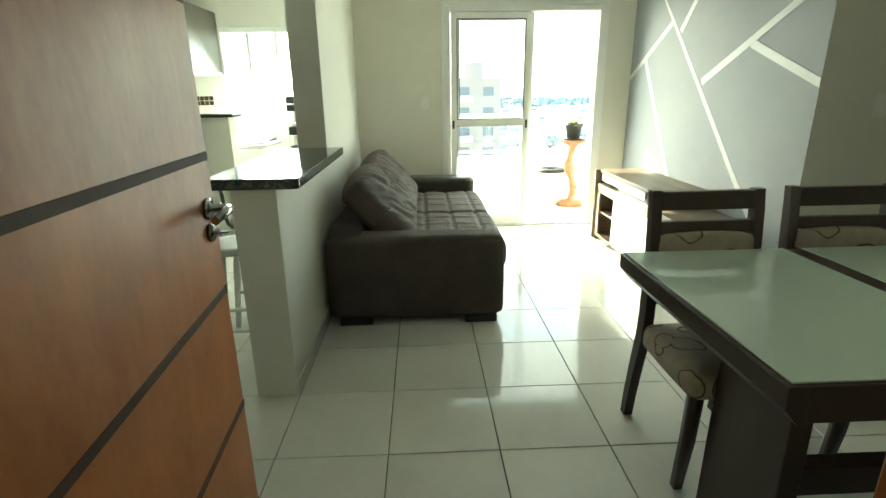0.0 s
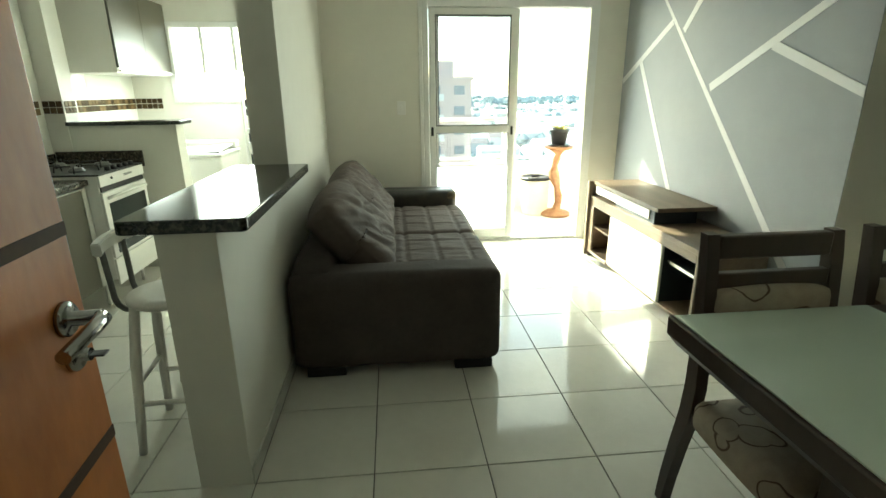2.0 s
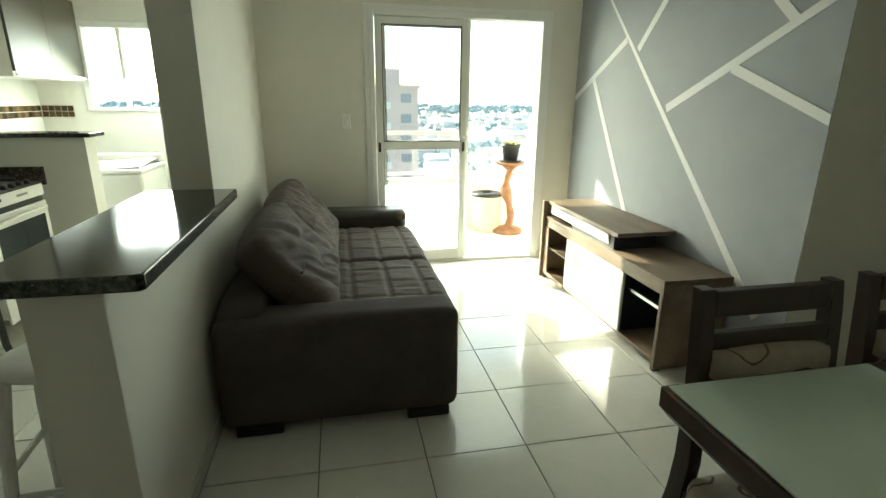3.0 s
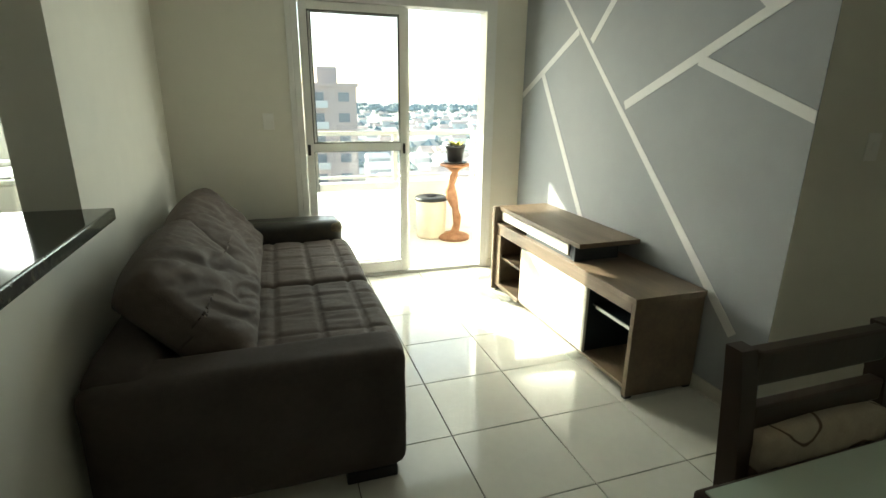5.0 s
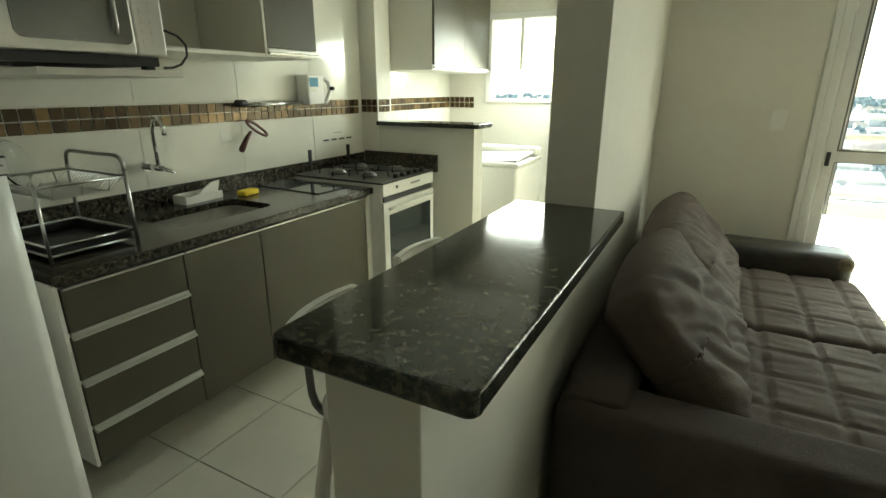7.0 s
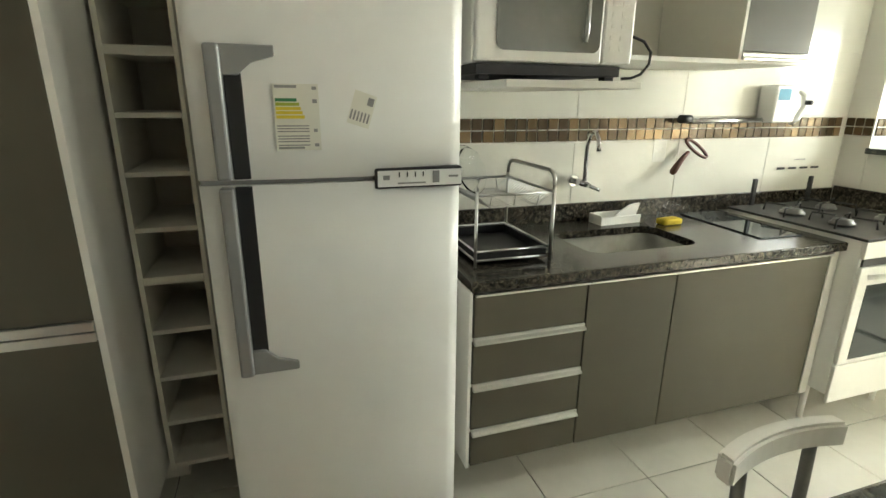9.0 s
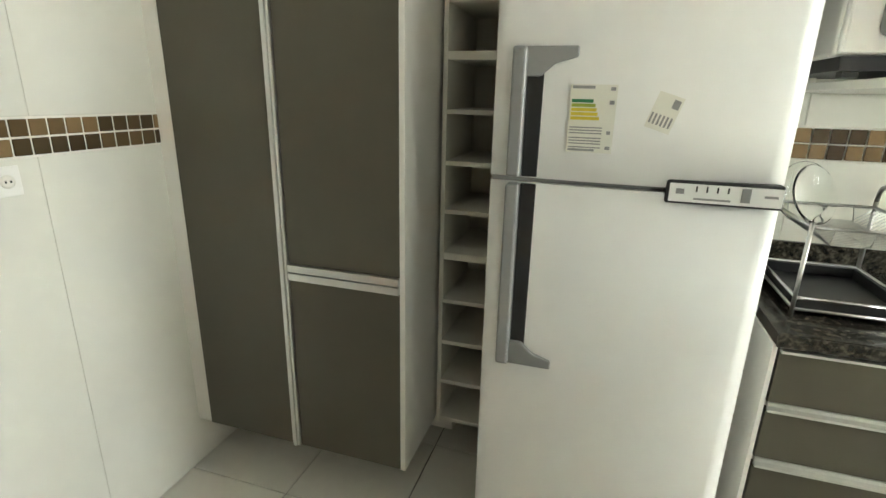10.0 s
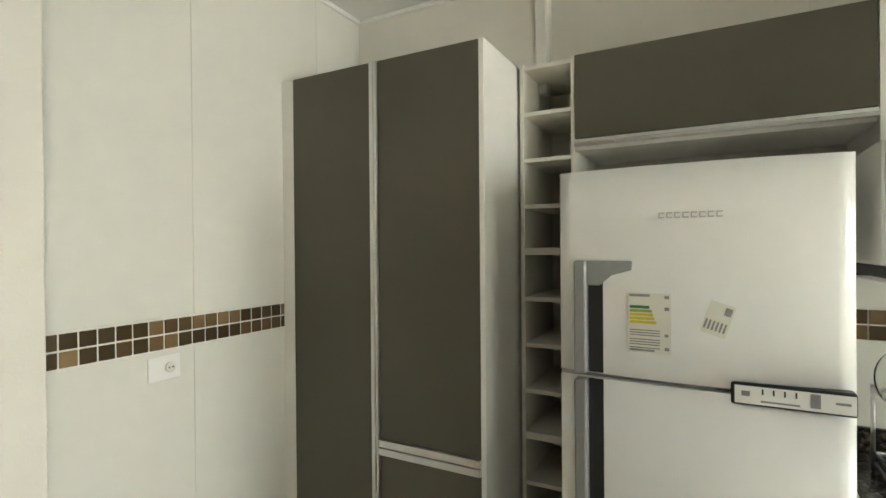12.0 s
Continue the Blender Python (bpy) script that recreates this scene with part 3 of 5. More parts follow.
for cx, cy, a0 in ((-0.883, 2.117, 180), (-0.524, 2.117, 270)):
    slab_outline += [(cx + 0.022 * math.cos(radians(a0 + 15 * k)), cy + 0.022 * math.sin(radians(a0 + 15 * k))) for k in range(7)]
part("slab", prism(slab_outline, 0.0, 0.046, "z", 0.006), GRANITE_G, bar)


# ---- bar stools ----
def stool(at, turn):
    st = thing("bar_stool", "white wooden bar stool with low curved back on grey tubes", "bar stool", at, "stools at the bar", turn)
    part("seat", lathe([(0.145, 0.620), (0.158, 0.630), (0.160, 0.645), (0.150, 0.654), (0.10, 0.652), (0.02, 0.650)], 32), STOOLW, st)
    for sx in (-1, 1):
        for sy in (-1, 1):
            part("leg", tube([(sx * 0.10, sy * 0.10, 0.625), (sx * 0.125, sy * 0.125, 0.40), (sx * 0.155, sy * 0.155, 0.0)], [0.019, 0.021, 0.016], 12), STOOLW, st)
    for a, b, z in (((-1, -1), (1, -1), 0.22), ((-1, 1), (1, 1), 0.22), ((-1, -1), (-1, 1), 0.30), ((1, -1), (1, 1), 0.30)):
        q = 0.137 - 0.02 * (z - 0.22)
        part("rung", tube([(a[0] * q, a[1] * q, z), (b[0] * q, b[1] * q, z)], 0.011, 10), STOOLW, st)
    for sy in (-1, 1):
        part("back_tube", tube([(-0.05, sy * 0.075, 0.610), (-0.115, sy * 0.078, 0.608), (-0.142, sy * 0.080, 0.615), (-0.160, sy * 0.082, 0.634), (-0.168, sy * 0.084, 0.665), (-0.171, sy * 0.087, 0.76), (-0.176, sy * 0.09, 0.868)], 0.011, 10), STOOLM, st, "grey bent steel tube")
    bm = bmesh.new()
    n = 12
    ring = []
    for k in range(n + 1):
        a = -1 + 2 * k / n
        y, x = a * 0.145, -0.208 + 0.026 * a * a
        ring.append([bm.verts.new((x + dx, y, z)) for dx, z in ((0, 0.848), (0.034, 0.848), (0.034, 0.898), (0, 0.898))])
    for p, q in zip(ring, ring[1:]):
        for i in range(4):
            bm.faces.new((p[i], p[(i + 1) % 4], q[(i + 1) % 4], q[i]))
    bm.faces.new(ring[0][::-1])
    bm.faces.new(ring[-1])
    bmesh.ops.recalc_face_normals(bm, faces=bm.faces[:])
    bmesh.ops.bevel(bm, geom=[e for e in bm.edges if len(e.link_faces) == 2 and e.calc_face_angle(0) > 0.8], offset=0.006, segments=2, affect="EDGES")
    part("backrest", bm, STOOLW, st)
    return st


st1 = stool((-0.955, 2.50, 0), 4)
st2 = copy_thing(st1, pose(-0.985, 3.03, 0, 0, 0, -3))

# ---- sofa ----
sofa = thing("sofa", "dark brown suede sofa with slumped cushions and worn arm cover", "sofa", (0, 0, 0))
SX0, SX1, SY0, SY1 = -0.575, 0.495, 2.82, 5.06
part("base", soft((SX0 + 0.02, SY0 + 0.06, 0.045), (SX1 - 0.03, SY1 - 0.03, 0.30), round_=0.03, n=10), SOFA, sofa)
part("back_panel", soft((SX0, SY0 + 0.05, 0.05), (SX0 + 0.22, SY1 - 0.02, 0.60), round_=0.06, n=12), SOFA, sofa)
part("armrest", soft((SX0, SY0, 0.045), (SX1, SY0 + 0.23, 0.56), round_=0.055, n=18, wrinkle=0.004), SOFA, sofa)
part("armrest", soft((SX0 + 0.1, SY1 - 0.23, 0.045), (SX1 + 0.01, SY1, 0.57), round_=0.055, n=18, wrinkle=0.004), SOFA, sofa)
part("arm_cover", soft((SX0 + 0.35, SY1 - 0.245, 0.36), (SX1 + 0.02, SY1 + 0.012, 0.585), round_=0.06, n=18, wrinkle=0.005, seed=4), BLACKLEATHER, sofa, "worn dark vinyl arm cover")

part("worn_patch", soft((SX1 - 0.10, SY1 - 0.250, 0.475), (SX1 + 0.023, SY1 - 0.10, 0.580), round_=0.05, n=12, wrinkle=0.008, seed=8), mat("exposed_padding", (0.20, 0.16, 0.09), rough=0.9, scale=25, color2=(0.05, 0.04, 0.03), bump=0.6), sofa, "torn patch showing padding")


def quilted(name, y0, y1):
    bm = bmesh.new()
    bm_soft(bm, (SX0 + 0.20, y0, 0.27), (SX1 + 0.05, y1, 0.455), round_=0.05, n=60, puff=0.012)
    for v in bm.verts:
        if v.co.z > 0.40:
            gx = ((v.co.x - SX0) / 0.20) % 1.0
            gy = ((v.co.y - y0) / ((y1 - y0) / 4.0)) % 1.0
            g = max(math.exp(-(min(gx, 1 - gx) / 0.055) ** 2), math.exp(-(min(gy, 1 - gy) / 0.05) ** 2))
            v.co.z -= 0.014 * g
            pull = abs(noise.noise(Vector((v.co.x * 5 + v.co.y * 2, v.co.y * 24, y0 * 3))))
            v.co.z += 0.010 * (0.25 - pull) * (1 - 0.6 * g) + 0.006 * noise.noise(Vector((v.co.x * 6, v.co.y * 9, 3.1)))
    return part(name, bm, SOFA2, sofa, "quilted seat cushion")


SM = (SY0 + SY1) / 2
quilted("seat_cushion", SY0 + 0.235, SM - 0.004)
quilted("seat_cushion", SM + 0.004, SY1 - 0.235)


def back_cushion(y0, y1, seed):
    bm = bmesh.new()
    w = y1 - y0
    cy = (y0 + y1) / 2
    tuft = [(0.145, -0.22, 0.08), (0.145, 0.03, 0.08), (0.145, 0.27, 0.08), (0.145, -0.10, -0.10), (0.145, 0.17, -0.10)]
    hh = 0.275
    bm_soft(bm, (-0.115, -w / 2, -hh), (0.115, w / 2, hh), round_=0.04, n=64, puff=0.018, wrinkle=0.002, seed=seed,
            tufts=[(x, y, z, 0.014, 0.07) for x, y, z in tuft])
    for v in bm.verts:
        uy, uz = abs(v.co.y) / (w / 2), abs(v.co.z) / hh
        front = max(0.0, min(1.0, v.co.x / 0.06))
        # short gathers running in from the seams
        ey, ez = max(0.0, 1 - uy) * w / 2, max(0.0, 1 - uz) * hh
        gz = abs(noise.noise(Vector((v.co.z * 15, ey * 3 + seed, seed)))) * math.exp(-(ey / 0.11) ** 2)
        gy = abs(noise.noise(Vector((v.co.y * 15 + seed, ez * 3, seed)))) * math.exp(-(ez / 0.10) ** 2)
        # long slack folds sagging across the face
        u, w2 = (v.co.y * 0.75 - v.co.z * 0.66), (v.co.y * 0.66 + v.co.z * 0.75)
        bend = 0.05 * noise.noise(Vector((u * 4, w2 * 3, seed)))
        r1 = abs(noise.noise(Vector((u * 1.5 + seed, (w2 + bend) * 6.5, seed))))
        r2 = abs(noise.noise(Vector((u * 3.0 + seed, (w2 + bend) * 15, seed + 4))))
        v.co.x += (0.085 * (min(r1, 0.35) - 0.18) + 0.045 * (min(r2, 0.3) - 0.16) - 0.016 * gz - 0.016 * gy) * front * max(0.0, 1 - uy ** 8) * max(0.0, 1 - uz ** 8)
        v.co.x *= 1.0 - 0.30 * max(uy, uz) ** 5
        if v.co.z > 0:
            v.co.z -= 0.035 * uy ** 3
    m = pose(-0.275, cy, 0.628, 0, -42, 0)
    bmesh.ops.transform(bm, matrix=m, verts=bm.verts[:])
    return part("back_cushion", bm, SOFA2, sofa, "slumped tufted back cushion")


back_cushion(SY0 + 0.24, SM + 0.02, 2.0)
back_cushion(SM - 0.02, SY1 - 0.17, 9.0)
for x, y in ((SX0 + 0.06, SY0 + 0.02), (SX1 - 0.24, SY0 + 0.02), (SX0 + 0.06, SY1 - 0.1), (SX1 - 0.24, SY1 - 0.1)):
    part("foot", boxes(((x, y, 0.0), (x + 0.20, y + 0.07, 0.05)), bevel=0.006), BLACK, sofa, "black plastic foot")

# ---- tv stand ----
tv = thing("tv_stand", "low greyed-oak tv stand with gloss off-white door and raised shelf", "tv stand", (0, 0, 0))
TX0, TX1, TY0, TY1, TZ = 1.661, 2.085, 3.014, 4.64, 0.544
part("top", boxes(((TX0 - 0.004, TY0 - 0.004, TZ - 0.03), (TX1, TY1, TZ)), bevel=0.003), TVWOOD, tv)
part("side_panel", boxes(((TX0, TY0, 0.012), (TX1 - 0.005, TY0 + 0.028, TZ - 0.0305)), bevel=0.003), TVWOOD, tv)
part("side_panel", boxes(((TX0 - 0.03, TY1 - 0.03, 0.012), (TX1 - 0.005, TY1 + 0.0, 0.668)), bevel=0.003), TVWOOD, tv)
part("cubby_frame", boxes(((TX0 - 0.006, TY1 - 0.105, 0.05), (TX0 + 0.012, TY1 - 0.0305, TZ - 0.086)), ((TX0 - 0.006, 4.214, 0.045), (TX0 + 0.012, TY1 - 0.106, 0.075)), bevel=0.002), TVWOOD, tv)
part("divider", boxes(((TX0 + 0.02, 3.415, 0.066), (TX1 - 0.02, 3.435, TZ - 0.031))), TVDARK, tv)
part("divider", boxes(((TX0 + 0.002, 4.195, 0.066), (TX1 - 0.02, 4.213, TZ - 0.031))), TVWOOD, tv)
part("bottom_panel", boxes(((TX0 + 0.01, TY0 + 0.029, 0.045), (TX1 - 0.01, TY1 - 0.031, 0.065)), bevel=0.002), TVWOOD, tv)
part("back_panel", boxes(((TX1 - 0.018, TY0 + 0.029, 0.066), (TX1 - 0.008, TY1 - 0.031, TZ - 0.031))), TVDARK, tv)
part("front_rail", boxes(((TX0, TY0 + 0.029, TZ - 0.085), (TX0 + 0.018, TY1 - 0.031, TZ - 0.031)), bevel=0.002), TVWOOD, tv)
part("door", boxes(((TX0 - 0.004, 3.400, 0.070), (TX0 + 0.014, 4.192, TZ - 0.087)), bevel=0.003), TVWHITE, tv, "gloss off-white sliding door")
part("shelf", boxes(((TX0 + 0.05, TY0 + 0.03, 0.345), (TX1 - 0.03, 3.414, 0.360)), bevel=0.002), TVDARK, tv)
part("shelf_edge", boxes(((TX0 + 0.04, TY0 + 0.03, 0.343), (TX0 + 0.05, 3.37, 0.362)), bevel=0.002), ALU, tv, "bright metal shelf edge")
part("shelf", boxes(((TX0 + 0.02, 4.214, 0.27), (TX1 - 0.03, TY1 - 0.032, 0.285)), bevel=0.002), TVWOOD, tv)
part("raised_shelf", boxes(((TX0 + 0.012, 3.535, 0.640), (TX1, TY1 - 0.031, 0.668)), bevel=0.003), TVWOOD, tv)
part("riser", boxes(((TX0 + 0.03, 3.60, TZ + 0.0005), (TX0 + 0.33, 3.63, 0.6395)), ((TX0 + 0.03, 3.631, TZ + 0.0005), (TX0 + 0.048, 4.2, 0.6395)), bevel=0.002), TVDARK, tv)
part("drawer_strip", boxes(((TX0 + 0.02, 3.66, 0.57), (TX0 + 0.029, 4.58, 0.632)), bevel=0.002), TVWHITE, tv)
for x in (TX0 + 0.005, TX1 - 0.05):
    for y in (TY0 + 0.002, TY1 - 0.032):
        part("foot", boxes(((x, y, 0.0), (x + 0.04, y + 0.026, 0.0125))), BLACK, tv)

# ---- dining table ----
table = thing("dining_table", "dark wooden dining table with pale green glass panels", "dining table", (0, 0, 0))
AX0, AX1, AY0, AY1, AZ = 0.745, 2.045, 0.862, 1.760, 0.785
bm = bmesh.new()
bm_prism(bm, [(AX0, AZ - 0.004), (AX0 + 0.004, AZ), (AX0 + 0.05, AZ), (AX0 + 0.05, AZ - 0.095), (AX0 + 0.036, AZ - 0.095), (AX0 + 0.002, AZ - 0.055)], AY0, AY1, "y")
part("rail", bm, DARKWOOD, table)
bm = bmesh.new()
bm_prism(bm, [(AX1, AZ - 0.004), (AX1 - 0.004, AZ), (AX1 - 0.05, AZ), (AX1 - 0.05, AZ - 0.095), (AX1 - 0.036, AZ - 0.095), (AX1 - 0.002, AZ - 0.055)], AY0, AY1, "y")
part("rail", bm, DARKWOOD, table)
for y0, y1 in ((AY0, AY0 + 0.03), (AY1 - 0.03, AY1)):
    part("rail", boxes(((AX0 + 0.0505, y0, AZ - 0.090), (AX1 - 0.0505, y1, AZ)), bevel=0.003), DARKWOOD, table)
part("cross_rail", boxes(((1.362, AY0 + 0.0305, AZ - 0.07), (1.432, AY1 - 0.0305, AZ + 0.004)), bevel=0.003), DARKWOOD, table)
part("underboard", boxes(((AX0 + 0.051, AY0 + 0.031, AZ - 0.05), (1.3615, AY1 - 0.031, AZ - 0.014)), ((1.4325, AY0 + 0.031, AZ - 0.05), (AX1 - 0.051, AY1 - 0.031, AZ - 0.014))), DARKWOOD, table)
for x0, x1 in ((AX0 + 0.012, 1.361), (1.433, AX1 - 0.012)):
    part("glass_panel", boxes(((x0, AY0 + 0.010, AZ + 0.0005), (x1, AY1 - 0.010, AZ + 0.006)), bevel=0.0018), TABLEGLASS, table, "pale green painted glass panel")
for x in (0.93, 1.80):
    bm = bmesh.new()
    bm_prism(bm, [(1.04, 0.012), (1.37, 0.012), (1.36, AZ - 0.051), (1.05, AZ - 0.051)], x, x + 0.06, "x", 0.003)
    part("pedestal", bm, DARKWOOD, table)
    part("foot", boxes(((x - 0.005, 1.035, 0.0), (x + 0.065, 1.375, 0.0118)), bevel=0.004), DARKWOOD, table)
part("stretcher", boxes(((0.991, 1.17, 0.20), (1.799, 1.23, 0.30)), bevel=0.003), DARKWOOD, table)


# ---- dining chairs ----
def dining_chair(at, turn):
    """Local frame: the sitter faces -y, the backrest stands at +y."""
    c = thing("dining_chair", "dark wooden dining chair with beige swirl-patterned upholstery", "chair", at, "chairs round the table", turn)
    w = 0.44
    for sx in (-1, 1):
        x = sx * (w / 2 - 0.022)
        pts = [(0.040, 0.0), (0.024, 0.12), (-0.004, 0.27), (-0.035, 0.41), (-0.045, 0.52), (-0.038, 0.70), (-0.012, 0.93), (0.0, 1.005)]
        bm = bmesh.new()
        rings = []
        for (y, z), d in zip(pts, (0.036, 0.042, 0.048, 0.055, 0.056, 0.048, 0.042, 0.036)):
            rings.append([bm.verts.new((x + ax, y + ay, z)) for ax, ay in ((-0.019, -d / 2), (0.019, -d / 2), (0.019, d / 2), (-0.019, d / 2))])
        for p, q in zip(rings, rings[1:]):
            for i in range(4):
                bm.faces.new((p[i], p[(i + 1) % 4], q[(i + 1) % 4], q[i]))
        bm.faces.new(rings[0][::-1])
        bm.faces.new(rings[-1])
        bmesh.ops.bevel(bm, geom=[e for e in bm.edges if e.calc_face_angle(0) > 0.9], offset=0.005, segments=2, affect="EDGES")
        part("back_post", bm, DARKWOOD, c)
        bm = bmesh.new()
        bm_tube(bm, [(x * 0.97, -0.40, 0.0), (x * 0.97, -0.425, 0.22), (x * 0.97, -0.435, 0.42)], [0.021, 0.026, 0.028], 4)
        part("leg", bm, DARKWOOD, c)
        part("seat_rail", boxes(((x - 0.014, -0.415, 0.392), (x + 0.014, -0.065, 0.432)), bevel=0.003), DARKWOOD, c)
    inner = w / 2 - 0.0415
    part("top_rail", boxes(((-inner, -0.028, 0.930), (inner, 0.006, 1.002)), bevel=0.006), DARKWOOD, c)
    part("middle_rail", boxes(((-inner, -0.038, 0.842), (inner, -0.008, 0.890)), bevel=0.005), DARKWOOD, c)
    part("lower_rail", boxes(((-inner, -0.055, 0.56), (inner, -0.03, 0.60)), bevel=0.005), DARKWOOD, c)
    part("back_pad", soft((-inner + 0.002, -0.072, 0.602), (inner - 0.002, -0.014, 0.840), round_=0.02, n=8, puff=0.012), SEATCLOTH, c, "beige cloth back pad with brown loops")
    part("front_rail", boxes(((-inner, -0.447, 0.392), (inner, -0.418, 0.432)), bevel=0.003), DARKWOOD, c)
    part("seat_pad", soft((-w / 2 - 0.006, -0.468, 0.388), (w / 2 + 0.006, -0.072, 0.497), round_=0.038, n=14, puff=0.012), SEATCLOTH, c, "beige cloth seat with brown loops")
    return c


ch1 = dining_chair((1.088, 1.84, 0), 0)
copy_thing(ch1, pose(1.637, 1.862, 0, 0, 0, 0))
copy_thing(ch1, pose(1.315, 0.43, 0, 0, 0, 180))
copy_thing(ch1, pose(1.785, 0.44, 0, 0, 0, 180))

# ---- kitchen: base units ----
def bar_handle(y0, y1, z, x):
    """Slim aluminium grip strip along a front."""
    bm = bmesh.new()
    bm_prism(bm, [(x - 0.002, z - 0.012), (x + 0.016, z - 0.012), (x + 0.018, z - 0.004), (x + 0.006, z + 0.002), (x + 0.006, z + 0.012), (x - 0.002, z + 0.012)], y0, y1, "y")
    return bm


CX, CB, CT = -2.013, 0.17, 0.852
du = thing("drawer_unit", "suspended taupe four-drawer unit with aluminium grips", "kitchen cabinet", (0, 0, 0))
part("carcass", boxes(((-2.66, 2.262, CB), (CX - 0.02, 2.277, CT)), ((-2.66, 2.277, CB), (CX - 0.02, 2.692, CB + 0.015)), ((-2.66, 2.277, CB + 0.015), (-2.65, 2.692, CT)), bevel=0.001), MDFW, du, "white melamine carcass")
part("side_panel", boxes(((-2.66, 2.250, CB), (CX + 0.001, 2.2615, CT)), bevel=0.001), MDFW, du, "white side panel")
zs = (CB + 0.004, 0.322, 0.503, 0.678, CT)
for a, b in zip(zs, zs[1:]):
    d = part("drawer_front", boxes(((CX - 0.019, 2.268, a + 0.003), (CX, 2.692, b - 0.014)), bevel=0.0015), TAUPE, du)
    part("grip", bar_handle(2.268, 2.692, b - 0.004, CX), ALU, d, "aluminium grip strip")
su = thing("sink_unit", "suspended taupe two-door sink cabinet with aluminium grips", "kitchen cabinet", (0, 0, 0))
part("carcass", boxes(((-2.66, 2.696, CB), (CX - 0.02, 3.872, CB + 0.015)), ((-2.66, 2.696, CB + 0.015), (-2.65, 3.872, 0.6)), bevel=0.001), MDFW, su, "white melamine carcass")
part("side_panel", boxes(((-2.66, 3.8735, CB), (CX + 0.002, 3.918, CT)), bevel=0.0015), MDFW, su, "white end panel")
for a, b in ((2.698, 3.078), (3.082, 3.871)):
    d = part("door", boxes(((CX - 0.019, a, CB + 0.004), (CX, b, CT - 0.014)), bevel=0.0015), TAUPE, su)
    part("grip", bar_handle(a, b, CT - 0.004, CX), ALU, d, "aluminium grip strip")

wt = thing("granite_worktop", "speckled brown-grey granite worktop with sink cut-out and upstand", "worktop", (0, 0, 0))
GZ0, GZ1 = CT + 0.006, 0.890
SKX0, SKX1, SKY0, SKY1 = -2.475, -2.150, 2.80, 3.32
bm = bmesh.new()
RC, NC = 0.07, 6


def rounded_rect(x0, x1, y0, y1, r):
    pts = []
    for cx, cy, a0 in ((x0 + r, y0 + r, 180), (x1 - r, y0 + r, 270), (x1 - r, y1 - r, 0), (x0 + r, y1 - r, 90)):
        pts += [(cx + r * math.cos(radians(a0 + 90 * k / NC)), cy + r * math.sin(radians(a0 + 90 * k / NC))) for k in range(NC + 1)]
    return pts


outer = ((-2.682, 2.250), (-1.998, 2.250), (-1.998, 3.925), (-2.682, 3.925))
hole = rounded_rect(SKX0, SKX1, SKY0, SKY1, RC)
o0, h0, o1, h1 = [[bm.verts.new((x, y, z)) for x, y in poly] for z in (GZ0, GZ1) for poly in (outer, hole)]
m_ = NC + 1
for k in range(4):
    j = (k + 1) % 4
    bm.faces.new((o0[k], o0[j], o1[j], o1[k]))
    for o, hl in ((o0, h0), (o1, h1)):
        bm.faces.new((o[k], o[j], hl[j * m_], hl[k * m_ + NC]))
        for i in range(NC):
            bm.faces.new((o[k], hl[k * m_ + i + 1], hl[k * m_ + i]))
for k in range(4 * m_):
    j = (k + 1) % (4 * m_)
    bm.faces.new((h0[k], h1[k], h1[j], h0[j]))
bmesh.ops.recalc_face_normals(bm, faces=bm.faces[:])
part("slab", bm, GRANITE_B, wt)
part("front_apron", boxes(((-1.998, 2.250, GZ0 - 0.004), (-1.990, 3.925, GZ1 - 0.001)), bevel=0.003), GRANITE_B, wt)
part("upstand", boxes(((-2.6825, 2.250, GZ1), (-2.662, 4.757, 0.972)), bevel=0.002), GRANITE_B, wt, "low granite upstand on the wall")
part("upstand", boxes(((-2.661, 4.758, 0.86), (-2.02, 4.7805, 0.985)), bevel=0.002), GRANITE_B, wt, "low granite upstand on the ledge wall")
sk = thing("kitchen_sink", "brushed steel undermount sink basin", "sink", (0, 0, 0))
bm = bmesh.new()
rings = [[bm.verts.new((x, y, z)) for x, y in rounded_rect(SKX0 - e, SKX1 + e, SKY0 - e, SKY1 + e, RC)] for e, z in ((0.012, GZ0 - 0.001), (-0.002, GZ0 - 0.001), (-0.006, 0.735), (-0.03, 0.705), (-0.05, 0.702))]
for p, q in zip(rings, rings[1:]):
    for k in range(len(p)):
        j = (k + 1) % len(p)
        bm.faces.new((p[k], p[j], q[j], q[k])).smooth = True
bm.faces.new(rings[-1])
bmesh.ops.recalc_face_normals(bm, faces=bm.faces[:])
part("basin", bm, mat("dull_sink_steel", (0.26, 0.255, 0.24), rough=0.34, metal=1.0, scale=25, amount=0.2), sk)
part("drain", lathe([(0.04, 0.702), (0.04, 0.706), (0.012, 0.707)], 20, (-2.31, 3.06, 0)), CHROME, sk)

tap = thing("wall_tap", "chrome wall-mounted tap with swan-neck spout", "tap", (-2.662, 3.01, 1.085))
part("flange", tube([(0.0, 0, 0), (0.012, 0, 0)], 0.026, 20), CHROME, tap)
part("body", tube([(0.012, 0, 0), (0.12, 0, 0)], 0.015, 14), CHROME, tap)
part("spout", tube([(0.10, 0.0, 0.0), (0.11, -0.01, 0.08), (0.125, -0.02, 0.17), (0.16, -0.03, 0.225), (0.21, -0.04, 0.235), (0.25, -0.05, 0.205), (0.262, -0.054, 0.16)], 0.0095, 12), CHROME, tap)
part("lever", tube([(0.12, 0, 0), (0.165, 0.005, -0.008), (0.175, 0.03, -0.02)], [0.012, 0.008, 0.007], 10), CHROME, tap)

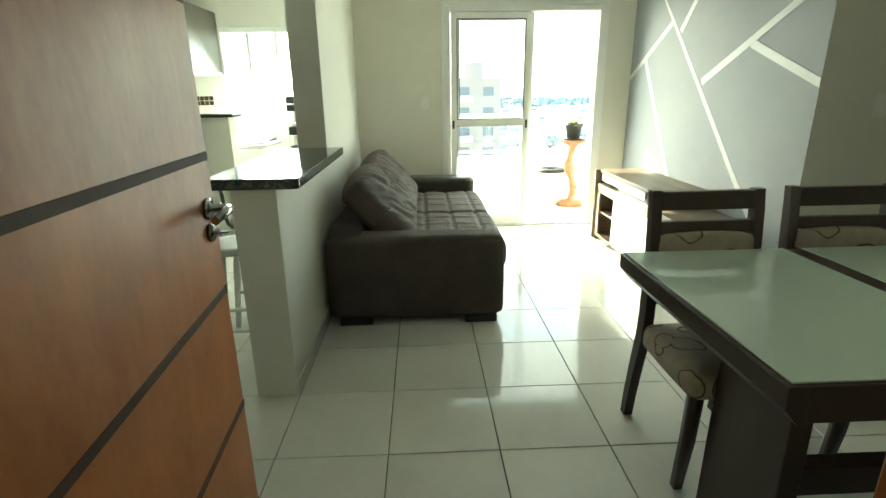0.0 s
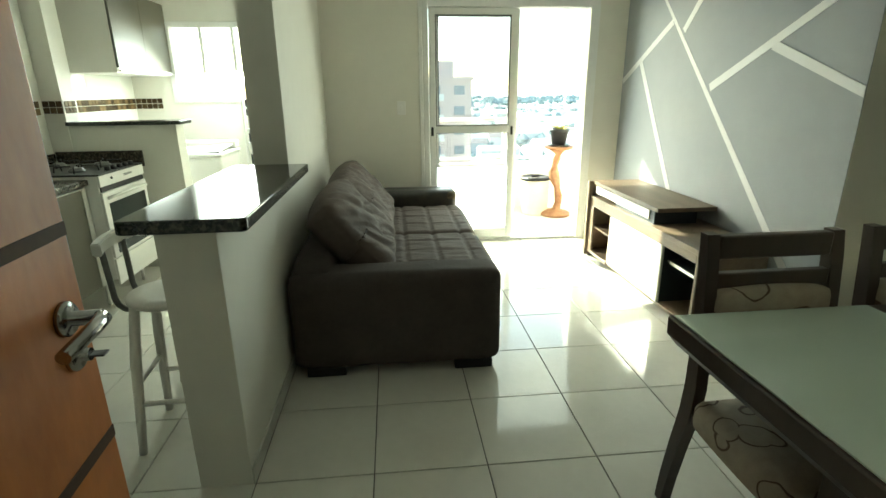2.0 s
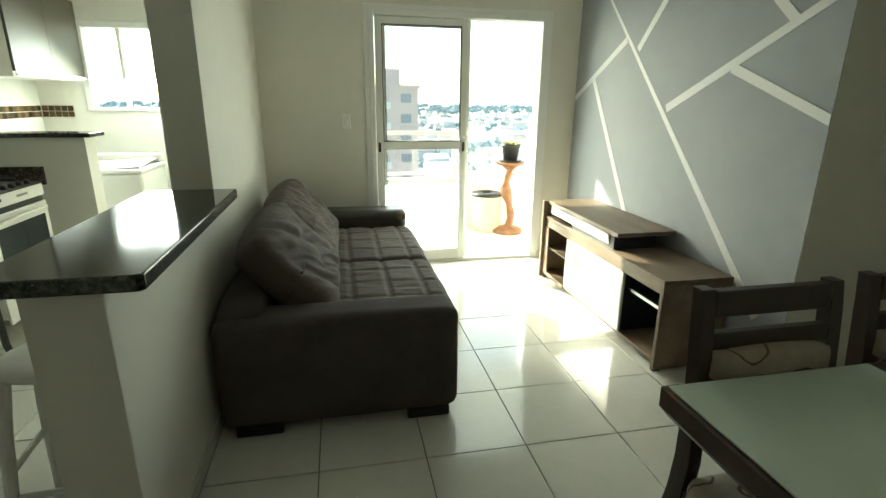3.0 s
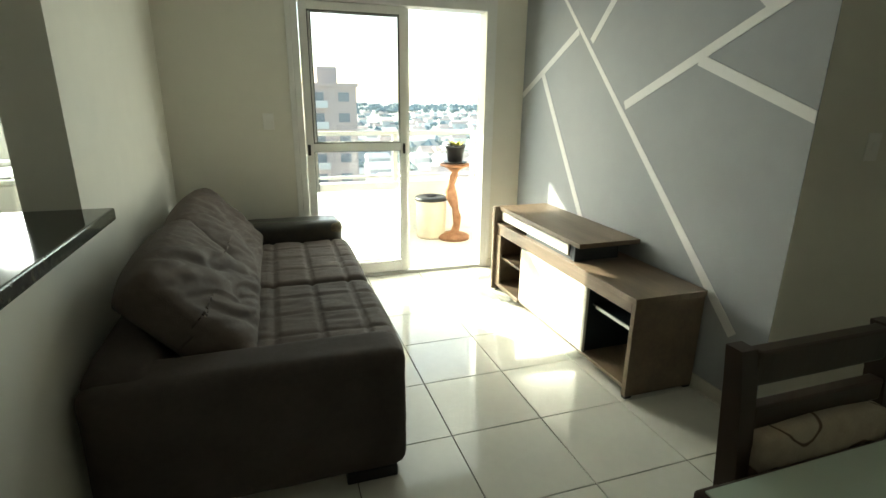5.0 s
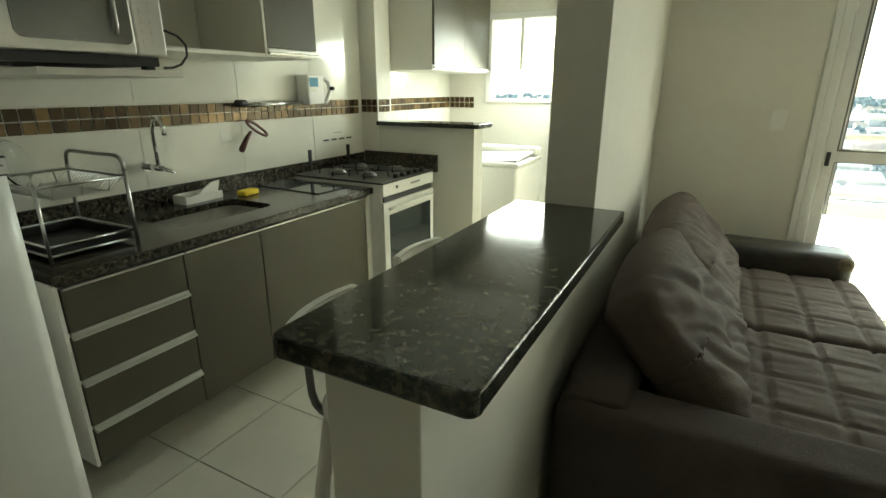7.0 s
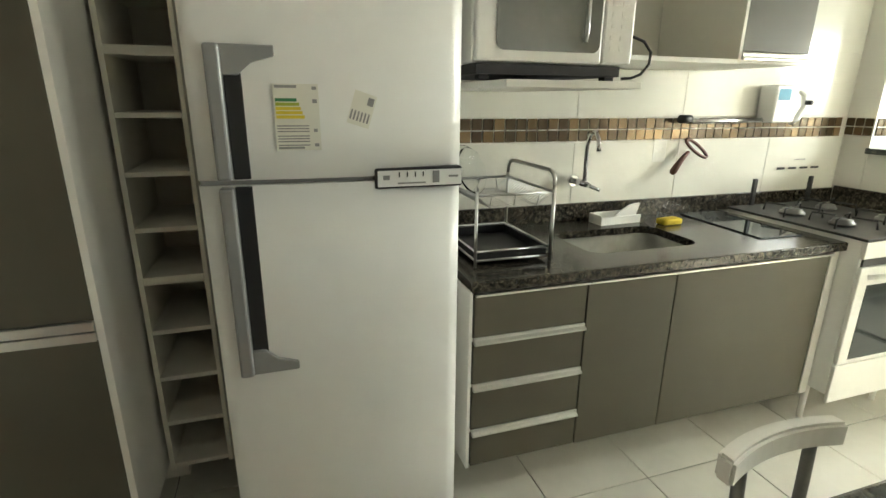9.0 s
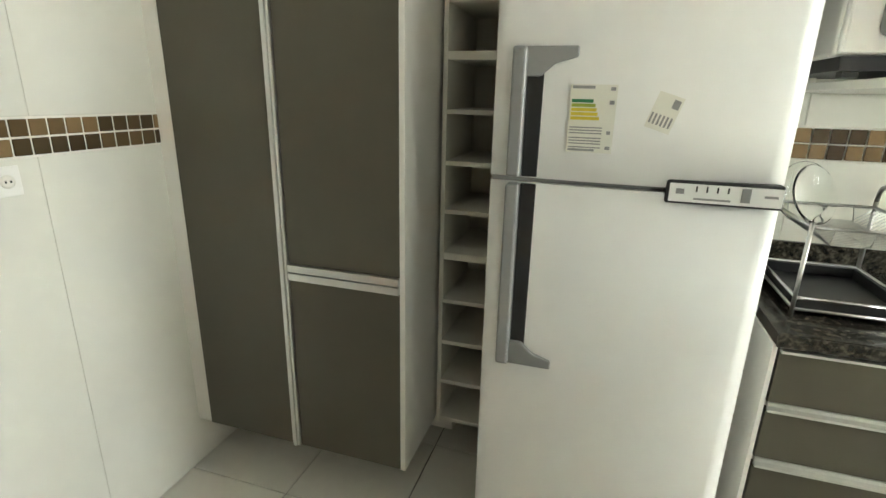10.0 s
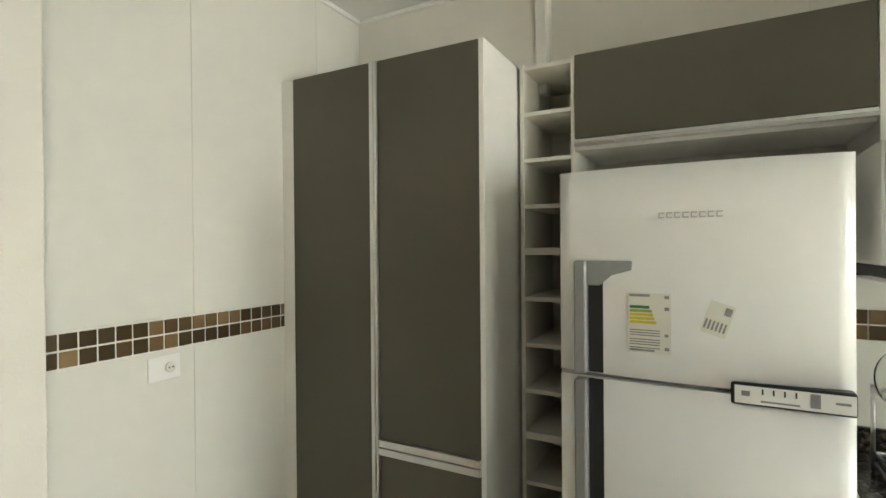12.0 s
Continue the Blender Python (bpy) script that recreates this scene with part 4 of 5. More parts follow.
# dish rack
rk = thing("dish_rack", "two-tier chrome wire dish rack standing on the worktop", "dish rack", (-2.325, 2.460, GZ1))
for sx in (-0.19, 0.19):
    part("leg", tube([(sx, -0.145, 0.0), (sx, -0.145, 0.262)], 0.006, 8), STEEL, rk)
    part("leg", tube([(sx, 0.145, 0.0), (sx, 0.145, 0.270)], 0.007, 8), STEEL, rk)
part("arch", tube([(-0.19, 0.145, 0.270), (-0.186, 0.145, 0.298), (-0.172, 0.145, 0.315), (-0.15, 0.145, 0.322), (0.15, 0.145, 0.322), (0.172, 0.145, 0.315), (0.186, 0.145, 0.298), (0.19, 0.145, 0.270)], 0.007, 8), STEEL, rk)
part("tray_rim", tube([(-0.185, -0.14, 0.020), (0.185, -0.14, 0.020), (0.185, 0.14, 0.020), (-0.185, 0.14, 0.020), (-0.185, -0.14, 0.020)], 0.005, 8), STEEL, rk)
part("tray_rim", tube([(-0.185, -0.14, 0.052), (0.185, -0.14, 0.052), (0.185, 0.14, 0.052), (-0.185, 0.14, 0.052), (-0.185, -0.14, 0.052)], 0.006, 8), CHROME, rk)
part("tray", boxes(((-0.18, -0.135, 0.012), (0.18, 0.135, 0.018)), ((-0.18, -0.135, 0.018), (-0.172, 0.135, 0.05)), ((0.172, -0.135, 0.018), (0.18, 0.135, 0.05)),
                  ((-0.172, -0.135, 0.018), (0.172, -0.129, 0.05)), ((-0.172, 0.129, 0.018), (0.172, 0.135, 0.05)), bevel=0.001), BLACK, rk, "dark drip tray")
for zz, sag in ((0.250, 0.045),):
    fr = part("tier", tube([(-0.19, -0.145, zz), (0.19, -0.145, zz), (0.19, 0.145, zz), (-0.19, 0.145, zz), (-0.19, -0.145, zz)], 0.005, 8), STEEL, rk)
    for k in range(19):
        x = -0.18 + 0.02 * k
        part("wire", tube([(x, -0.145, zz), (x, -0.09, zz - sag), (x, 0.09, zz - sag), (x, 0.145, zz)], 0.0018, 5), STEEL, fr)
    for y in (-0.09, 0.0, 0.09):
        part("wire", tube([(-0.19, y, zz), (-0.17, y, zz - sag - 0.002), (0.17, y, zz - sag - 0.002), (0.19, y, zz)], 0.0022, 5), STEEL, fr)
pl = thing("glass_plate", "clear glass plate leaning in the dish rack", "plate", (-2.45, 2.375, GZ1 + 0.225), turn=0)
q = part("disc", lathe([(0.001, 0), (0.070, 0.003), (0.090, 0.012), (0.092, 0.014), (0.070, 0.006), (0.001, 0.0035)], 32), PLATE, pl)
q.matrix_basis = pose(0, 0, 0.07, 0, 78, 20)
pl2 = thing("glass_plate", "clear glass plate leaning in the dish rack", "plate", (-2.42, 2.395, GZ1 + 0.220))
q2 = new("disc", q.data)
q2.parent = pl2
q2.matrix_basis = pose(0, 0, 0.07, 0, 70, 35)

bowl = thing("soap_caddy", "pale grey plastic sink caddy with a swept fin", "caddy", (-2.575, 3.19, GZ1), turn=4)
part("tray", boxes(((-0.045, -0.10, 0.0), (0.045, 0.13, 0.006)), ((-0.045, -0.10, 0.006), (-0.039, 0.13, 0.045)), ((0.039, -0.10, 0.006), (0.045, 0.13, 0.038)), ((-0.039, -0.10, 0.006), (0.039, -0.094, 0.045)), bevel=0.001), WHITEPL, bowl)
part("fin", prism([(-0.02, 0.006), (0.13, 0.006), (0.155, 0.085), (0.10, 0.080), (0.04, 0.05)], -0.006, 0.006, "x", 0.001), WHITEPL, bowl, "pale curved fin")
sp = thing("sponge", "yellow dish sponge on the worktop", "sponge", (-2.47, 3.43, GZ1), turn=6)
part("block", soft((-0.03, -0.055, 0.0), (0.03, 0.055, 0.03), round_=0.008, n=5, wrinkle=0.001), YELLOW, sp)
bd = thing("stove_lid_board", "dark glass board lying on the worktop", "board", (-2.38, 3.74, GZ1), turn=-3)
part("sheet", boxes(((-0.24, -0.115, 0.0), (0.25, 0.115, 0.006)), bevel=0.002), BLACKGLASS, bd)

# ---- stove ----
HOB = mat("dark_hob_enamel", (0.022, 0.022, 0.022), rough=0.45, spec=0.3, scale=12, color2=(0.05, 0.047, 0.042))
BURNER = mat("worn_burner_alloy", (0.22, 0.22, 0.21), rough=0.35, metal=0.7, scale=30, amount=0.3)
SVX, SV0, SV1, SVT = -1.925, 3.926, 4.525, 0.920
sv = thing("gas_stove", "white four-burner gas stove with dark glass oven door", "stove", (0, 0, 0))
part("body", boxes(((-2.60, SV0, 0.20), (SVX - 0.012, SV1, SVT - 0.012)), bevel=0.004), WHITEPL, sv)
part("top", boxes(((-2.61, SV0 - 0.004, SVT - 0.0115), (SVX + 0.006, SV1 + 0.004, SVT)), bevel=0.003), HOB, sv, "dark enamelled hob top")
part("control_panel", boxes(((SVX - 0.0115, SV0, 0.835), (SVX + 0.004, SV1, SVT - 0.0125)), bevel=0.004), WHITEPL, sv)
part("vent_strip", boxes(((SVX - 0.0115, SV0 + 0.015, 0.800), (SVX - 0.004, SV1 - 0.01, 0.834))), BLACK, sv)
od = part("oven_door", boxes(((SVX - 0.0115, SV0, 0.355), (SVX + 0.006, SV1, 0.798)), bevel=0.004), WHITEPL, sv)
part("oven_window", boxes(((SVX + 0.0055, SV0 + 0.055, 0.375), (SVX + 0.008, SV1 - 0.045, 0.72)), bevel=0.001), BLACKGLASS, od, "dark glass window")
part("oven_handle", tube([(SVX + 0.006, SV0 + 0.05, 0.755), (SVX + 0.035, SV0 + 0.08, 0.765), (SVX + 0.045, (SV0 + SV1) / 2, 0.772), (SVX + 0.035, SV1 - 0.07, 0.765), (SVX + 0.006, SV1 - 0.04, 0.755)], 0.011, 10), WHITEPL, od)
part("lower_panel", boxes(((SVX - 0.0115, SV0, 0.165), (SVX + 0.003, SV1, 0.345)), bevel=0.004), WHITEPL, sv)
part("button", lathe([(0.009, 0), (0.009, 0.006)], 14), BLACK, sv).matrix_basis = pose(SVX + 0.004, 4.07, 0.878, 0, 90, 0)
part("badge", boxes(((SVX + 0.004, 4.235, 0.868), (SVX + 0.0065, 4.345, 0.882)), bevel=0.001), FRIDGEGREY, sv)
for bx, by, br in ((-2.375, 4.085, 0.055), (-2.42, 4.38, 0.045), (-2.14, 4.09, 0.05), (-2.13, 4.385, 0.055)):
    bn = part("burner", lathe([(br, SVT), (br, SVT + 0.012), (br * 0.8, SVT + 0.016), (br * 0.8, SVT + 0.024), (br * 0.3, SVT + 0.027)], 20, (bx, by, 0)), BURNER, sv)
    for k in range(4):
        a = k * math.pi / 2 + 0.4
        part("grate_arm", tube([(bx + 0.03 * math.cos(a), by + 0.03 * math.sin(a), SVT + 0.038), (bx + 0.12 * math.cos(a), by + 0.12 * math.sin(a), SVT + 0.038), (bx + 0.125 * math.cos(a), by + 0.125 * math.sin(a), SVT)], 0.0045, 6), BLACK, bn)
for k in range(5):
    part("knob", lathe([(0.017, SVT), (0.016, SVT + 0.022), (0.010, SVT + 0.026)], 16, (-1.965, SV0 + 0.20 + 0.08 * k, 0)), BLACK, sv, "black control knob")
for y in (4.075, 4.475):
    part("lid_bracket", boxes(((-2.605, y - 0.012, SVT - 0.002), (-2.59, y + 0.012, 1.06)), bevel=0.003), BLACK, sv, "black lid hinge bracket")
for x in (-2.55, -2.05):
    for y in (SV0 + 0.05, SV1 - 0.05):
        part("leg", tube([(x, y, 0.0), (x, y, 0.202)], [0.012, 0.016], 10), WHITEPL, sv)

lg = thing("ledge_top", "thin dark granite ledge on the low tiled wall", "ledge", (0, 0, 1.1805))
part("slab", boxes(((-2.534, 4.745, 0.0), (-1.685, 4.985, 0.030)), bevel=0.004), GRANITE_G, lg)

# ---- kitchen: wall units ----
UX = -2.280
uf = thing("fridge_wall_cabinet", "taupe flap wall cabinet above the fridge", "wall cabinet", (0, 0, 0))
for pn_, a, b in (("side_panel", (-2.66, 1.457, 1.925), (UX - 0.02, 1.472, 2.258)), ("side_panel", (-2.66, 2.266, 1.925), (UX - 0.02, 2.281, 2.258)), ("top_panel", (-2.66, 1.472, 2.243), (UX - 0.02, 2.266, 2.258)),
                  ("bottom_panel", (-2.66, 1.472, 1.925), (UX - 0.02, 2.266, 1.94)), ("back_panel", (-2.66, 1.472, 1.94), (-2.65, 2.266, 2.243))):
    part(pn_, boxes((a, b), bevel=0.001), MDFW, uf, "white melamine panel")
d = part("flap_door", boxes(((UX - 0.0195, 1.457, 1.964), (UX, 2.279, 2.256)), bevel=0.0015), TAUPE, uf)
part("grip", bar_handle(1.457, 2.279, 1.948, UX), ALU, d, "aluminium grip strip")
part("side_panel", boxes(((-2.66, 2.2815, 1.50), (UX, 2.296, 2.258)), bevel=0.001), MDFW, uf)

mw_shelf = thing("microwave_shelf_unit", "open white wall unit with a deep microwave shelf", "wall cabinet", (0, 0, 0))
part("shelf", boxes(((-2.66, 2.2965, 1.480), (-1.905, 2.735, 1.5005)), bevel=0.002), MDFW, mw_shelf)
part("shelf", boxes(((-2.66, 2.7365, 1.585), (UX + 0.078, 3.398, 1.603)), bevel=0.002), MDFW, mw_shelf)
part("top_panel", boxes(((-2.66, 2.2965, 2.240), (UX + 0.078, 3.398, 2.258)), bevel=0.002), MDFW, mw_shelf)
part("back_panel", boxes(((-2.664, 2.2965, 1.604), (-2.655, 3.398, 2.239))), MDFIN, mw_shelf)
part("partition", boxes(((-2.654, 3.399, 1.585), (UX + 0.078, 3.414, 2.258)), bevel=0.001), MDFIN, mw_shelf)
nd = thing("narrow_wall_cabinet", "narrow taupe wall cabinet with aluminium grip", "wall cabinet", (0, 0, 0))
part("carcass", boxes(((-2.66, 3.4145, 1.59), (UX + 0.058, 3.755, 2.258)), bevel=0.001), MDFW, nd)
d = part("door", boxes(((UX + 0.0585, 3.4145, 1.632), (UX + 0.078, 3.757, 2.256)), bevel=0.0015), TAUPE, nd)
part("grip", bar_handle(3.4145, 3.757, 1.612, UX + 0.078), ALU, d, "aluminium grip strip")
lu = thing("laundry_wall_cabinet", "taupe wall cabinet in the laundry corner with aluminium grip", "wall cabinet", (0, 0, 0))
part("carcass", boxes(((-2.672, 5.170, 1.585), (-2.283, 6.247, 2.258)), bevel=0.001), MDFW, lu, "white melamine carcass")
for a, b in ((5.171, 5.708), (5.711, 6.247)):
    d = part("door", boxes(((-2.2825, a, 1.625), (-2.262, b, 2.256)), bevel=0.0015), TAUPE, lu)
    part("grip", bar_handle(a, b, 1.607, -2.262), ALU, d, "aluminium grip strip")

mw = thing("microwave_oven", "white microwave oven with mirrored grey door on the shelf", "microwave", (0.035, -0.030, 1.5245))
part("body", boxes(((-2.42, 2.235, 0.016), (-1.965, 2.720, 0.295)), bevel=0.008), WHITEPL, mw)
fd = part("door", boxes(((-1.9645, 2.237, 0.020), (-1.938, 2.615, 0.292)), bevel=0.007), WHITEPL, mw)
part("window", prism([(yc + 0.022 * math.cos(radians(a)), zc + 0.022 * math.sin(radians(a))) for yc, zc, a0 in ((2.583, 0.252, 0), (2.314, 0.252, 90), (2.314, 0.070, 180), (2.583, 0.070, 270)) for a in range(a0, a0 + 91, 18)], -1.9385, -1.9355, "x"), mat("mirrored_grey_glass", (0.30, 0.30, 0.27), rough=0.12, metal=0.6, scale=3), fd, "mirrored grey window")
part("handle", tube([(-1.925, 2.552, 0.075), (-1.920, 2.552, 0.10), (-1.920, 2.552, 0.245)], 0.006, 8), STEEL, fd)
pn = part("panel", boxes(((-1.9645, 2.6165, 0.020), (-1.940, 2.718, 0.292)), bevel=0.007), WHITEPL, mw)
for r in range(5):
    for c in range(2):
        part("key", boxes(((-1.9402, 2.640 + 0.032 * c, 0.055 + 0.03 * r), (-1.9390, 2.660 + 0.032 * c, 0.066 + 0.03 * r))), WHITEPL, pn)
# black block fills the gap as the shadow between microwave and shelf
part("shadow_strip", boxes(((-2.40, 2.245, -0.012), (-1.952, 2.690, 0.0155))), BLACK, mw, "black strip drawn for the shadow under the microwave")
for x in (-2.36, -2.0):
    for y in (2.28, 2.68):
        part("foot", boxes(((x - 0.015, y - 0.015, -0.0238), (x + 0.015, y + 0.015, 0.004))), BLACK, mw)
cb = thing("microwave_cable", "black power cable looping from the microwave", "cable", (0, 0, 0))
part("cord", tube([(-2.00, 2.690, 1.640), (-2.00, 2.750, 1.636), (-2.00, 2.800, 1.622), (-2.00, 2.830, 1.592), (-2.00, 2.828, 1.556), (-2.00, 2.800, 1.526), (-2.00, 2.765, 1.514), (-2.01, 2.737, 1.512)], 0.0045, 8), CABLE, cb)


# ---- tall cupboard, bottle rack, fridge ----
pt = thing("tall_pantry_cupboard", "tall suspended taupe pantry cupboard with white sides", "cupboard", (0, 0, 0))
PX, PL, PM, PR, PRT = -1.988, 0.415, 0.825, 1.240, 0.903
PB0, PT1 = 0.190, 2.257
part("carcass", boxes(((-2.495, PL + 0.002, PB0), (PX - 0.02, PR - 0.019, PB0 + 0.018)), ((-2.495, PL + 0.002, PT1 - 0.018), (PX - 0.02, PR - 0.019, PT1)), ((-2.495, PL + 0.002, PB0 + 0.018), (-2.485, PR - 0.019, PT1 - 0.018))), MDFW, pt)
part("side_panel", boxes(((-2.495, PR - 0.018, PB0 - 0.002), (PX + 0.001, PR, PT1 + 0.001)), bevel=0.0015), MDFW, pt, "white side panel")
part("filler_strip", boxes(((-2.495, YS + 0.001, PB0), (PX - 0.004, PL, PT1)), bevel=0.0015), MDFW, pt, "white filler strip at the wall")
dl = part("door", boxes(((PX - 0.0195, PL + 0.002, PB0), (PX, PM - 0.028, PT1)), bevel=0.0015), TAUPE, pt)
part("grip", boxes(((PX - 0.0195, PM - 0.0275, PB0), (PX + 0.014, PM - 0.012, PT1)), ((PX - 0.0195, PM - 0.0115, PB0), (PX + 0.008, PM - 0.002, PT1)), bevel=0.002), ALU, dl, "full-height aluminium grip strip")
du2 = part("door", boxes(((PX - 0.0195, PM, PRT), (PX, PR - 0.0185, PT1)), bevel=0.0015), TAUPE, pt)
part("grip", boxes(((PX - 0.018, PM, PRT - 0.026), (PX + 0.010, PR - 0.0185, PRT - 0.001)), bevel=0.002), ALU, du2, "aluminium grip strip")
dl2 = part("door", boxes(((PX - 0.0195, PM, PB0), (PX, PR - 0.0185, PRT - 0.056)), bevel=0.0015), TAUPE, pt)
part("grip", boxes(((PX - 0.018, PM, PRT - 0.055), (PX + 0.010, PR - 0.0185, PRT - 0.030)), bevel=0.002), ALU, dl2, "aluminium grip strip")

NX, N0, N1 = -2.29, 1.253, 1.454
br = thing("bottle_rack_unit", "tall narrow white open bottle rack", "shelf unit", (0, 0, 0))
part("side_panel", boxes(((-2.66, N0, 0.19), (NX, N0 + 0.015, 2.257)), bevel=0.001), MDFIN, br)
part("side_panel", boxes(((-2.66, N1 - 0.013, 0.19), (NX, N1, 2.257)), bevel=0.001), MDFIN, br)
part("back_panel", boxes(((-2.664, N0 + 0.0155, 0.19), (-2.655, N1 - 0.0135, 2.257))), MDFIN, br)
for k in range(13):
    z = 0.20 + 0.1697 * k
    part("shelf", boxes(((-2.654, N0 + 0.0155, z), (NX - 0.001, N1 - 0.0135, z + (0.026 if k in (4, 8) else 0.015))), bevel=0.001), MDFIN, br)

FX, F0, F1 = -1.830, 1.526, 2.140
fg = thing("refrigerator", "white two-door refrigerator with grey recessed handles", "refrigerator", (0, 0, 0))
part("body", boxes(((-2.58, F0, 0.05), (FX - 0.05, F1, 1.765)), bevel=0.006), FRIDGE, fg)


def bowed(z0, z1, top_cut=0.0):
    """A door front that bows out in the middle, with rounded side edges."""
    bm = bmesh.new()
    n, m = 20, 4
    out = []
    for j in range(m + 1):
        z = z0 + (z1 - z0) * j / m
        row = []
        for i in range(n + 1):
            a = i / n
            y = F0 + (F1 - F0) * a
            x = FX + 0.030 * (1 - (2 * a - 1) ** 2) ** 0.85
            row.append(bm.verts.new((x, y, z)))
        out.append(row)
    back = [[bm.verts.new((FX - 0.048, F0 + (F1 - F0) * i / n, z0 + (z1 - z0) * j / m)) for i in range(n + 1)] for j in range(m + 1)]
    for j in range(m):
        for i in range(n):
            f = bm.faces.new((out[j][i], out[j][i + 1], out[j + 1][i + 1], out[j + 1][i]))
            f.smooth = True
            bm.faces.new((back[j][i], back[j + 1][i], back[j + 1][i + 1], back[j][i + 1]))
        bm.faces.new((out[j][0], out[j + 1][0], back[j + 1][0], back[j][0]))
        bm.faces.new((out[j][n], back[j][n], back[j + 1][n], out[j + 1][n]))
    for i in range(n):
        bm.faces.new((out[0][i], back[0][i], back[0][i + 1], out[0][i + 1]))
        bm.faces.new((out[m][i], out[m][i + 1], back[m][i + 1], back[m][i]))
    return bm


def front_x(y):
    a = (y - F0) / (F1 - F0)
    return FX + 0.030 * max(0.0, 1 - (2 * a - 1) ** 2) ** 0.85


FS = 1.263
fu = part("freezer_door", bowed(FS + 0.006, 1.780), FRIDGE, fg)
fl = part("fridge_door", bowed(0.075, FS - 0.006), FRIDGE, fg)
part("gasket", boxes(((FX - 0.045, F0 + 0.004, FS - 0.0055), (FX + 0.004, F1 - 0.004, FS + 0.0055))), FRIDGEGREY, fg, "grey gap between the doors")


def fridge_handle(z0, z1, arm_at_top, parent):
    xa = front_x(1.60)
    s = 1 if arm_at_top else -1
    ze, zo = (z1, z0) if arm_at_top else (z0, z1)
    g = part("handle", boxes(((front_x(1.57) - 0.004, 1.569, z0), (xa + 0.030, 1.601, z1)), bevel=0.007, seg=3), FRIDGEGREY, parent, "satin grey handle")
    part("recess", boxes(((front_x(1.60) - 0.006, 1.6015, z0 + (0.0 if arm_at_top else 0.03)), (front_x(1.60) + 0.006, 1.638, z1 - (0.03 if arm_at_top else 0.0))), bevel=0.002), BLACK, g, "dark finger recess")
    poly = [(1.571, ze), (1.708, ze), (1.708, ze - s * 0.022), (1.66, ze - s * 0.036), (1.630, ze - s * 0.062), (1.571, ze - s * 0.062)]
    part("arm", prism(poly, front_x(1.62) - 0.004, front_x(1.65) + 0.012, "x", 0.003), FRIDGEGREY, g, "flared grey handle end")


fridge_handle(FS + 0.008, 1.553, True, fu)
fridge_handle(0.788, FS - 0.008, False, fl)
cp = part("control_panel", boxes(((front_x(2.04) - 0.02, 1.914, FS - 0.026), (front_x(1.93) + 0.006, F1 - 0.003, FS + 0.024)), bevel=0.006, seg=3), BLACK, fg, "control panel with dark rim")
xp = front_x(1.93) + 0.0062
part("face", boxes(((xp - 0.002, 1.921, FS - 0.021), (xp + 0.0008, F1 - 0.006, FS + 0.018)), bevel=0.0007), FRIDGE, cp)
for k in range(4):
    part("button", boxes(((xp + 0.0006, 1.972 + 0.020 * k, FS + 0.002), (xp + 0.0026, 1.975 + 0.020 * k, FS + 0.014))), BLACK, cp)
part("display", boxes(((xp + 0.0006, 2.058, FS - 0.014), (xp + 0.0026, 2.075, FS + 0.015))), FRIDGEGREY, cp)
for ya, yb, za, zb in ((1.970, 2.040, -0.015, -0.011), (1.934, 1.950, -0.004, 0.007), (2.100, 2.125, -0.002, 0.003)):
    part("marking", boxes(((xp + 0.0006, ya, FS + za), (xp + 0.0014, yb, FS + zb))), FRIDGEGREY, cp)
xb = front_x(1.83)
BADGE = mat("pale_silver_badge", (0.52, 0.52, 0.50), rough=0.35, metal=0.5, scale=10, amount=0.08)
for k in range(8):
    y = 1.767 + 0.0172 * k
    part("badge_mark", boxes(((xb - 0.004, y, 1.653), (xb + 0.0018, y + 0.013, 1.656)), ((xb - 0.004, y, 1.664), (xb + 0.0018, y + 0.013, 1.667)), ((xb - 0.004, y, 1.6562), (xb + 0.0018, y + 0.003, 1.6638))), BADGE, fu)
for y in (F0 + 0.05, F1 - 0.09):
    part("foot", boxes(((FX - 0.14, y, 0.0), (FX - 0.09, y + 0.04, 0.052))), BLACK, fg)
part("plinth", boxes(((-2.5, F0 + 0.01, 0.015), (FX - 0.03, F1 - 0.01, 0.07))), BLACK, fg)

lb = thing("energy_label", "paper energy label with green to yellow bars on the fridge", "label", (front_x(1.75) + 0.0005, 1.698, 1.334), turn=-2.7)
part("sheet", boxes(((0, 0, 0), (0.0012, 0.096, 0.142))), PAPER, lb)
for k, (m_, w_) in enumerate(((GREEN, 0.045), (LIME, 0.050), (YEL, 0.053), (YEL, 0.056), (YEL, 0.060))):
    part("bar", boxes(((0.0012, 0.004, 0.105 - 0.009 * k), (0.0019, 0.004 + w_, 0.112 - 0.009 * k))), m_, lb)
for z in (0.052, 0.046, 0.040, 0.030, 0.024, 0.018, 0.010):
    part("print", boxes(((0.0012, 0.004, z), (0.0018, 0.072, z + 0.0026))), INK, lb)
for y0, y1, z0, z1 in ((0.004, 0.05, 0.1335, 0.1395), (0.004, 0.06, 0.003, 0.008), (0.082, 0.092, 0.130, 0.137), (0.082, 0.092, 0.102, 0.110), (0.082, 0.092, 0.008, 0.015), (0.082, 0.090, 0.040, 0.047)):
    part("print", boxes(((0.0012, y0, z0), (0.0018, y1, z1))), INK, lb)
tg = thing("torn_sticker", "torn barcode sticker on the fridge door", "sticker", (front_x(1.91) + 0.0005, 1.885, 1.395), turn=1)
q = part("sheet", boxes(((0, -0.03, -0.01), (0.001, 0.022, 0.065))), PAPER, tg)
q.rotation_euler = (radians(-18), 0, 0)
